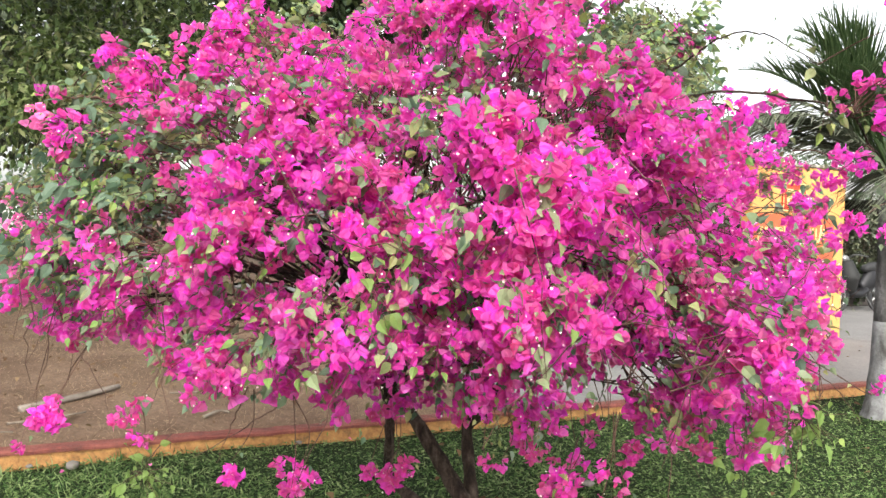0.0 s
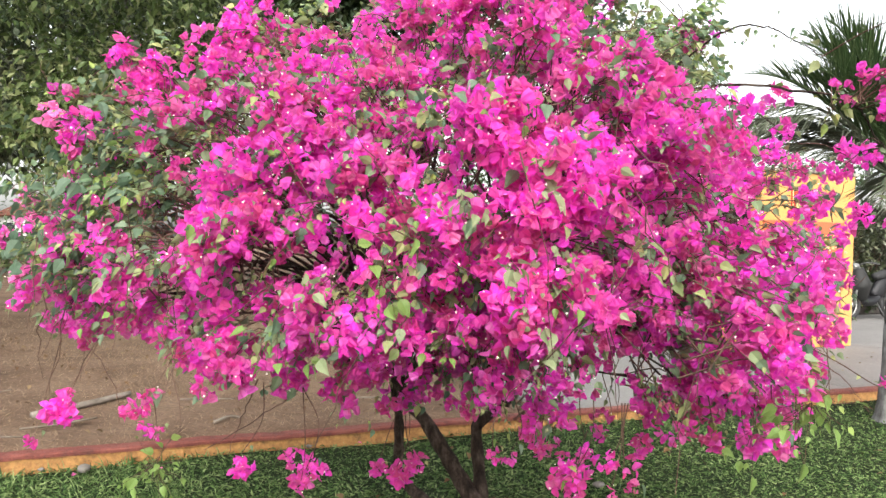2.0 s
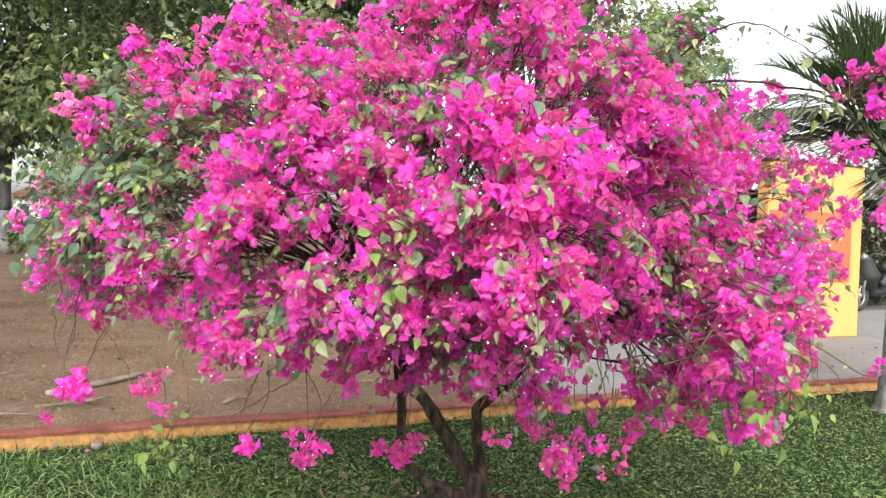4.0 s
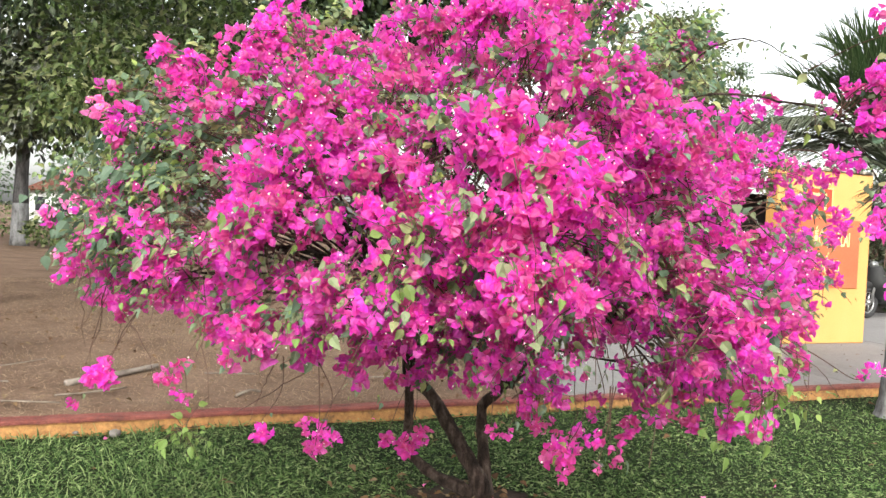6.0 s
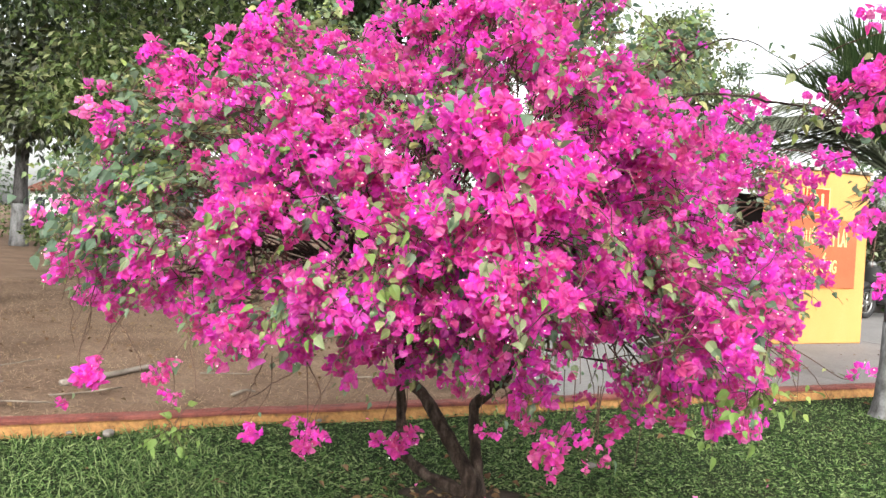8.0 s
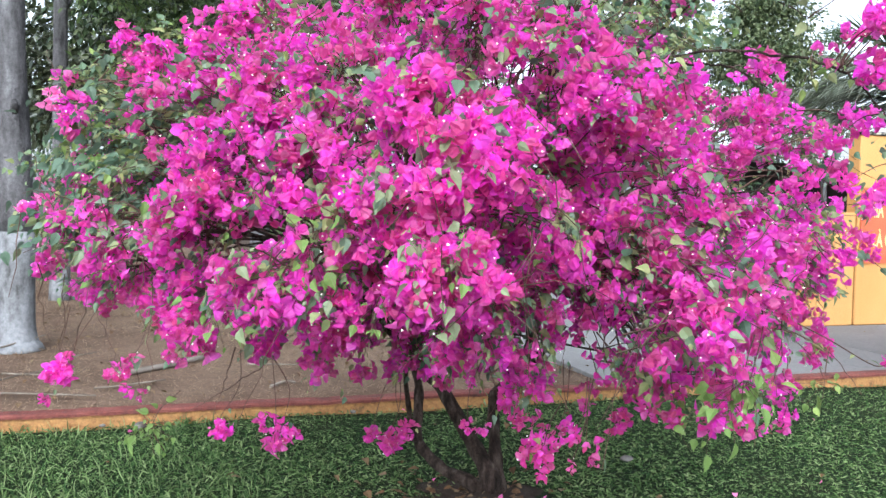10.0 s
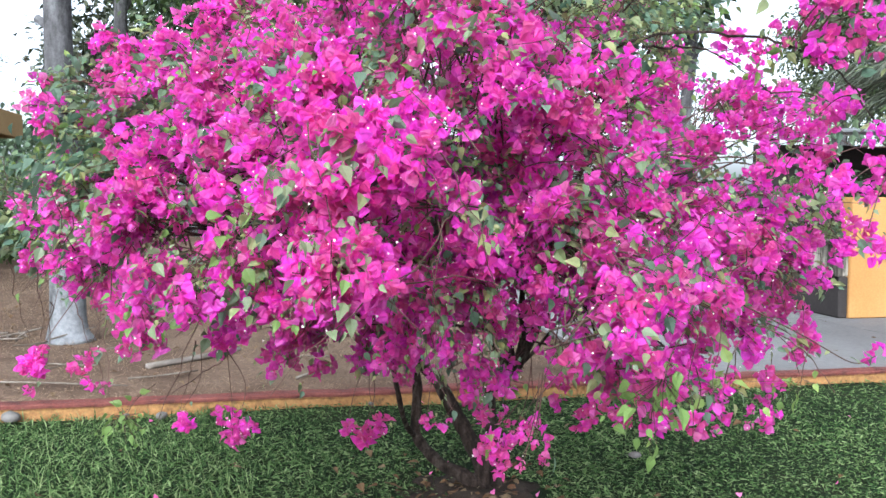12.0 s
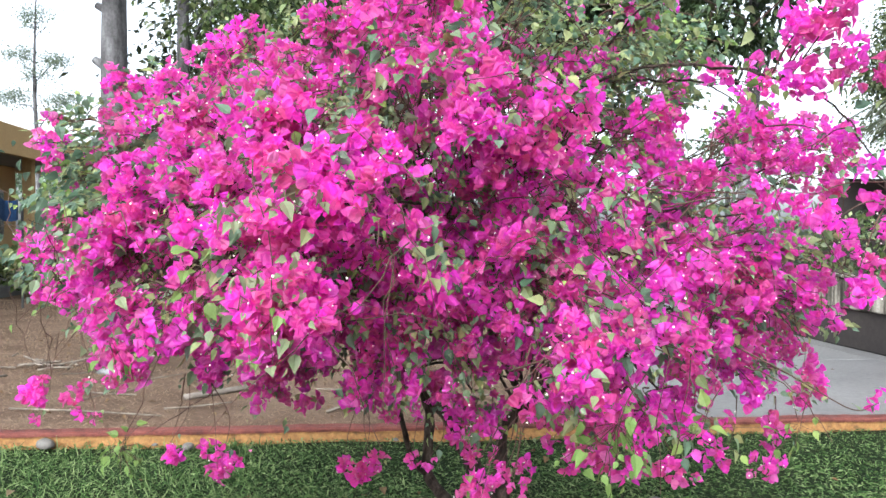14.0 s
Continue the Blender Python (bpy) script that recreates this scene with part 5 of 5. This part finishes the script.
# leafy top twigs
for a, b, c in (((0.5, -0.4, 2.05), (0.62, -0.4, 2.20), (0.78, -0.5, 2.20)), ((0.4, -0.5, 2.1), (0.5, -0.45, 2.26), (0.56, -0.4, 2.36)), ((0.6, -0.5, 1.98), (0.72, -0.45, 2.14), (0.86, -0.45, 2.2)), ((0.3, -0.7, 2.1), (0.42, -0.7, 2.24), (0.46, -0.75, 2.32)),
                ((-1.05, -1.0, 1.75), (-1.2, -1.1, 1.84), (-1.33, -1.2, 1.82)), ((-1.2, -1.0, 1.5), (-1.4, -1.05, 1.58), (-1.56, -1.05, 1.50)), ((-1.0, -0.7, 1.9), (-1.12, -0.75, 2.02), (-1.25, -0.85, 1.98)), ((-1.3, -0.9, 1.3), (-1.5, -0.9, 1.36), (-1.66, -0.9, 1.30)), ((-0.8, -0.5, 2.1), (-0.72, -0.5, 2.24), (-0.6, -0.5, 2.28)), ((-0.5, -0.5, 2.1), (-0.45, -0.5, 2.22), (-0.34, -0.5, 2.24))):
    spray(a, b, c, 0.15, sides=3, young=0.3)
# bright young shoots low down
for q, n, r in (((-1.0, -1.16, 0.57), 40, 0.045), ((1.0, -1.45, 0.95), 26, 0.05), ((0.97, -1.42, 0.89), 14, 0.04), ((0.92, -1.12, 0.80), 10, 0.04), ((1.10, -1.0, 0.86), 10, 0.05), ((1.30, -0.5, 0.79), 10, 0.05), ((-0.20, -1.68, 1.14), 14, 0.05), ((-0.34, -1.76, 1.10), 10, 0.05), ((-0.10, -1.68, 1.26), 16, 0.045), ((0.06, -1.62, 1.10), 7, 0.03), ((0.0, -1.70, 1.42), 4, 0.025), ((0.26, -1.70, 1.58), 7, 0.04), ((0.30, -0.60, 0.72), 8, 0.04), ((0.13, -0.1, 0.60), 9, 0.05), ((0.40, -0.95, 0.60), 4, 0.03), ((1.18, -0.88, 1.83), 7, 0.03), ((1.26, -0.90, 1.84), 5, 0.03)):
    q = np.array(q)
    line = curve_pts([q + (0.03, 0.14, 0.12), q + (0.01, 0.05, 0.07), q], 5)
    twigs.add(*tube(line, np.linspace(0.0022, 0.0012, len(line)), 4, False))
    for _ in range(n):
        e = q + rng.normal(size=3) * r * [1, 0.7, 1]
        twigs.add(*tube([q + (e - q) * 0.15 + (0, 0, 0.02), e], [0.0010, 0.0008], 3, False))
        shoot_at.append((e, (e - q) / r * 0.5 + rng.normal(size=3) * 0.5 + np.array([0, -0.2, -0.6])))

put("twig", twigs.mesh("twigs", True), TWIG, shrub_root, "thin brown twigs", "stuff")


# flower clusters: three bracts a head, tiny white florets between
def cluster_shape(heads, seed):
    r = np.random.default_rng(seed)
    bract, star = Soup(), Soup()
    for _ in range(heads):
        c = r.normal(size=3)
        c *= 0.040 * r.uniform(0.3, 1.0) / np.linalg.norm(c)
        axis = c / 0.02 + np.array([0, 0.4, 0.1]) + r.normal(size=3) * 0.45
        axis /= np.linalg.norm(axis)
        e1 = np.cross(axis, r.normal(size=3))
        e1 /= np.linalg.norm(e1)
        e2 = np.cross(axis, e1)
        a0, size = r.uniform(0, 2.1), r.uniform(0.023, 0.034)
        open_by = r.uniform(0.55, 1.15)
        for j in range(3):
            a = a0 + j * 2.094
            side = math.cos(a) * e1 + math.sin(a) * e2
            way = axis * math.cos(open_by) + side * math.sin(open_by)
            wide = np.cross(way, axis)
            wide /= np.linalg.norm(wide)
            nor = np.cross(wide, way)
            turn = np.stack([wide * size * r.uniform(0.85, 1.1), way * size, nor * size * r.choice([-1, 1])], -1)
            bract.stamp(BRACT_V, BRACT_F, turn[None], (c + side * 0.004)[None])
        if r.uniform() < 0.19:
            t = c + axis * 0.026
            k = np.arange(5) * 2 * math.pi / 5
            ring = t + 0.0035 * (np.cos(k)[:, None] * e1 + np.sin(k)[:, None] * e2) + axis * 0.002
            star.add(np.concatenate([ring, [t - axis * 0.004]]), np.array([(j, (j + 1) % 5, 5) for j in range(5)]))
    return bract, star


SHAPES = [cluster_shape(h, 20 + h * 3 + j) for j, h in enumerate((3, 4, 5, 6, 7, 8, 5, 6))]
buds.sort(key=lambda b: b[0][1])
whole = [i for i, b in enumerate(buds) if b[0][1] < -0.9]
step = max(1, len(whole) // 300)
singles = set(whole[::step][:300])
# clusters near the lawn edge stand as parts of their own, the rest is joined
cl_mesh = {}
rest = {0: Soup(), 1: Soup()}
white = Soup()
pick = rng.integers(0, len(SHAPES), len(buds))
at = np.array([b[0] for b in buds])
face = turns_along(np.array([b[1] for b in buds]), rng.uniform(0, 6.28, len(buds)), np.array([b[3] for b in buds]) * rng.uniform(0.80, 1.14, len(buds)))
for kind in (0, 1):
    for sh, (br, st) in enumerate(SHAPES):
        idx = np.array([i for i in range(len(buds)) if pick[i] == sh and buds[i][2] == kind and i not in singles])
        if len(idx):
            rest[kind].stamp(np.concatenate(br.v), np.concatenate(br.f), face[idx], at[idx])
            if st.v:
                white.stamp(np.concatenate(st.v), np.concatenate(st.f), face[idx], at[idx])
put("bract", rest[0].mesh("bracts"), BRACT, shrub_root, "dense magenta papery bracts", "stuff")
put("faded_bract", rest[1].mesh("faded_bracts"), FADED, shrub_root, "pale pink fading bracts", "stuff")
put("floret_mass", white.mesh("florets"), FLOWER, shrub_root, "tiny white florets", "stuff")
for i in sorted(singles):
    key = (pick[i], buds[i][2])
    if key not in cl_mesh:
        br, st = SHAPES[pick[i]]
        me = tri_mesh("blossom", np.concatenate(br.v), np.concatenate(br.f))
        me.materials.append(FADED if buds[i][2] else BRACT)
        fl = None
        if st.v:
            fl = tri_mesh("floret", np.concatenate(st.v), np.concatenate(st.f))
            fl.materials.append(FLOWER)
        cl_mesh[key] = (me, fl)
    ob = new("blossom", cl_mesh[key][0])
    ob.parent = shrub_root
    ob.matrix_local = Matrix.Translation(at[i]) @ Matrix([list(row) for row in face[i]]).to_4x4()
    if cl_mesh[key][1]:
        fl = new("floret", cl_mesh[key][1])
        fl.parent = ob
        tagged(fl, "tiny white florets", kind="stuff")

# leaves: heart shaped, the foremost ones as parts
for group, mat, size, name in ((leaf_at, LEAF, 0.039, "leaf"), (broad_at, BROAD, 0.051, "broad_leaf"), (young_at, YOUNG, 0.031, "young_leaf"), (shoot_at, YOUNG, 0.043, "shoot_leaf")):
    q = np.array([g[0] for g in group])
    w = np.array([g[1] for g in group])
    k = len(group)
    sz = size * (0.42 + 0.95 * rng.uniform(0, 1, k) ** 1.8)
    t = turns_along(w, rng.uniform(-1.2, 1.2, k), sz, sz * 1.05)
    near = np.argsort(q[:, 1])[:140]
    mask = np.zeros(k, bool)
    mask[near] = True
    s = Soup()
    s.stamp(LEAF_V, LEAF_F, t[~mask], q[~mask])
    put("leaf_mass", s.mesh(name), mat, shrub_root, "pointed green leaves" if mat is LEAF else "broad blue green leaves" if mat is BROAD else "yellow green young leaves", "stuff")
    me = tri_mesh(name, LEAF_V, LEAF_F)
    me.materials.append(mat)
    for i in near:
        ob = new(name, me)
        ob.parent = shrub_root
        ob.matrix_local = Matrix.Translation(q[i]) @ Matrix([list(row) for row in t[i]]).to_4x4()


# ---- turf, dry grass and litter
def scatter_plan(n, u0, u1, v0, v1):
    u, v = rng.uniform(u0, u1, n), rng.uniform(v0, v1, n)
    q = np.zeros((n, 3))
    q[:, :2] = u[:, None] * U2 + v[:, None] * V2
    return q


def turf():
    q = scatter_plan(430000, -4.6, 6.5, -4.2, KERB_V - 0.005)
    dist = np.hypot(q[:, 0] - 0.6, q[:, 1] + 3.6)
    edge = np.clip((q[:, :2] @ V2 + 4.2) / 1.2, 0, 1) * np.clip((q[:, :2] @ U2 + 4.6) / 1.0, 0, 1) * np.clip((9.5 - dist) / 1.5, 0, 1)
    near = 0.26 + 0.74 * np.clip((dist - 1.9) / 1.3, 0, 1)
    q = q[rng.uniform(size=len(q)) < np.clip(1.3 - dist / 7, 0.22, 1) * near * edge]
    lush = np.array([noise.noise((x * 1.1, y * 1.1, 0)) for x, y, _ in q])
    bald = np.hypot(q[:, 0] + 0.08, q[:, 1] - 0.18) < 0.24 + 0.2 * lush
    q, lush = q[~bald], lush[~bald]
    q[:, 2] = [0.03 * noise.noise((x * 0.9, y * 0.9, 3.0)) - 0.002 for x, y, _ in q]
    q[:, 2] += 0.008 * np.clip(1 - (KERB_V - q[:, :2] @ V2) / 0.10, 0, 1)
    tall = np.clip((-q[:, 0] - q[:, 1] * 0.9 + 0.2) * 0.6, 0, 1) * (rng.uniform(size=len(q)) < 0.22)
    ways = rng.normal(size=(len(q), 3)) * [1, 1, 0.25]
    ways[:, 2] = np.abs(ways[:, 2]) + 0.22 + tall * 1.2
    size = rng.uniform(0.012, 0.033, len(q)) * (1 + 0.35 * lush) + tall * 0.06
    s = Soup()
    low = tall == 0
    spin = rng.uniform(-1, 1, len(q))
    s.stamp(FAR_V, FAR_F, turns_along(ways[low], spin[low], size[low] * 1.3, size[low] * 0.95), q[low] + [0, 0, 0.008])
    s.stamp(GRASS_V, GRASS_F, turns_along(ways[~low], spin[~low], size[~low], size[~low] * 0.6), q[~low])
    tagged(put("turf", s.mesh("turf"), TURF, None), "dense low green turf on the lawn", "grass", kind="stuff")


def straw():
    q = scatter_plan(100000, -8.5, CONC_U - 0.02, KERB_V + 0.13, 13.0)
    lush = np.array([noise.noise((x * 0.8, y * 0.8, 2)) for x, y, _ in q])
    q = q[rng.uniform(size=len(q)) < np.clip(0.75 + lush, 0.1, 1)]
    q[:, 2] = [0.057 + 0.03 * noise.noise((x * 0.9, y * 0.9, 3.0)) for x, y, _ in q]
    ways = rng.normal(size=(len(q), 3)) * [1, 1, 0.4]
    ways[:, 2] = np.abs(ways[:, 2]) + 0.6
    size = rng.uniform(0.018, 0.062, len(q))
    s = Soup()
    s.stamp(FAR_V, FAR_F, turns_along(ways, rng.uniform(-1, 1, len(q)), size, size * 0.13 + 0.003), q)
    tagged(put("dry_grass", s.mesh("dry_grass"), STRAW, None), "sparse short dry straw on bare earth", "grass", kind="stuff")


def litter():
    s = Soup()
    q = np.concatenate([scatter_plan(60, -4, 5, -1.0, KERB_V), scatter_plan(500, -6, CONC_U, KERB_V + 0.2, 8), scatter_plan(60, CONC_U, 8, KERB_V + 0.2, 4.4), rng.normal(size=(130, 3)) * [0.28, 0.22, 0] + [-0.12, 0.10, 0]])
    q[:, 2] = np.where(q @ np.r_[V2, 0] > KERB_V, 0.09, np.where(np.hypot(q[:, 0] + 0.12, q[:, 1] - 0.10) < 0.4, 0.026, 0.045))
    ways = rng.normal(size=(len(q), 3)) * [1, 1, 0.12]
    size = rng.uniform(0.03, 0.07, len(q))
    s.stamp(LEAF_V, LEAF_F, turns_along(ways, rng.uniform(-0.4, 0.4, len(q)), size), q)
    tagged(put("fallen_leaves", s.mesh("fallen_leaves"), LITTER, None), "scattered brown fallen leaves", "leaves", kind="stuff")
    s = Soup()
    q = np.concatenate([scatter_plan(12, -3.5, 4, -0.8, KERB_V), rng.normal(size=(12, 3)) * [0.7, 0.5, 0] + [0, -0.1, 0]])
    q[:, 2] = 0.045
    ways = rng.normal(size=(len(q), 3)) * [1, 1, 0.3]
    s.stamp(BRACT_V, BRACT_F, turns_along(ways, rng.uniform(-1, 1, len(q)), rng.uniform(0.022, 0.032, len(q))), q)
    tagged(put("fallen_bracts", s.mesh("fallen_bracts"), FADED, None), "fallen pink bracts on the turf", "petals", kind="stuff")


turf()
straw()
litter()


def stone(at, size, label):
    bm = bmesh.new()
    bmesh.ops.create_icosphere(bm, subdivisions=2, radius=1)
    for v in bm.verts:
        v.co = Vector((v.co.x * size, v.co.y * size * 0.75, v.co.z * size * 0.5)) * (1 + 0.22 * noise.noise(v.co * 1.7 + Vector(at)))
    ob = part("stone", bm, STONE, smooth=True)
    ob.matrix_world = pose(at[0], at[1], at[2], 0, 0, rng.uniform(0, 360))
    tagged(ob, label, "stone", "stones on the lawn")


for x, y, z, r in ((-2.34, 0.50, 0.05, 0.05), (-3.16, 0.09, 0.05, 0.07), (0.50, 0.91, 0.05, 0.035), (-2.55, 0.42, 0.05, 0.02), (-1.3, 1.3, 0.05, 0.022)):
    stone((x, y, z), r, "small pale stone lying in the turf")


def log(a, b, r, label, name="log"):
    pts = curve_pts([a, (np.array(a) + b) / 2 + rng.normal(size=3) * 0.03 * [1, 1, 0.2], b], 6)
    ob = put(name, tri_mesh(name, *tube(pts, np.linspace(r, r * 0.75, len(pts)), 8), True), LOG_GREY if name == "log" else STICK_BROWN)
    tagged(ob, label, name)


for k in range(18):
    c = np.array([-5.6, 1.9, 0.0]) + rng.normal(size=3) * [0.45, 0.3, 0]
    w = rng.normal(size=3) * [1, 1, 0.15]
    w *= rng.uniform(0.15, 0.5) / np.linalg.norm(w)
    log((c[0], c[1], 0.09 + 0.04 * rng.uniform()), (c[0] + w[0], c[1] + w[1], 0.09 + 0.1 * rng.uniform()), rng.uniform(0.006, 0.015), "dead brown stick in a heap at the tree foot", "stick")

log((-3.40, 1.50, 0.08), (-3.16, 2.35, 0.10), 0.028, "pale weathered fallen log lying in the dry field")
for a, b, r in (((-4.18, 0.53), (-3.0, 0.89), 0.008), ((-4.18, 1.25), (-3.75, 1.33), 0.008), ((-3.98, 0.95), (-3.93, 1.47), 0.007), ((-2.1, 1.62), (-1.98, 1.78), 0.012), ((-3.2, 1.1), (-2.9, 1.5), 0.008), ((-2.7, 2.3), (-2.3, 2.4), 0.008), ((-1.6, 2.6), (-1.2, 2.8), 0.009)):
    log((*a, 0.085), (*b, 0.095), r, "thin pale stick lying on the dry earth", "stick")

# bare soil and roots at the foot of the stems
bm = bmesh.new()
bmesh.ops.create_icosphere(bm, subdivisions=4, radius=1)
for v in bm.verts:
    v.co = Vector((v.co.x * 0.32, v.co.y * 0.26, v.co.z * 0.020)) * (1 + 0.6 * noise.noise(v.co * 2.3) + 0.15 * noise.noise(v.co * 6.0))
mound = part("soil_mound", bm, DARK_SOIL, smooth=True)
mound.matrix_world = pose(-0.10, 0.14, 0.002)
tagged(mound, "bare brown soil heaped round the stems", "soil")


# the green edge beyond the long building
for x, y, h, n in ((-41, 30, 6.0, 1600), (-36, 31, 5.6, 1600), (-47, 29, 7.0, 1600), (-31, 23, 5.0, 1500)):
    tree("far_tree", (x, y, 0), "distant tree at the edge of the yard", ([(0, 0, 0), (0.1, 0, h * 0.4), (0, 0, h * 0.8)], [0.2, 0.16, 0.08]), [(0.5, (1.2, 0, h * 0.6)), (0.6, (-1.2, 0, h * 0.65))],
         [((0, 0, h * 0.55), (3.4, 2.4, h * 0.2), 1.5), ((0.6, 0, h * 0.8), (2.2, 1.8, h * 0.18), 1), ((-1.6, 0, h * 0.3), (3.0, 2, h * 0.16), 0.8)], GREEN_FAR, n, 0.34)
for x, y, w, h in ((-27, 20.5, 2.2, 2.2), (-24.5, 19.5, 2.0, 2.0), (-30, 21.5, 2.2, 2.4)):
    shrub((x, y, 0.05), "green hedge shrub at the far side of the field", (w, w * 0.8, h * 0.55), GREEN_MID, 900, 0.16, "hedge_shrub")
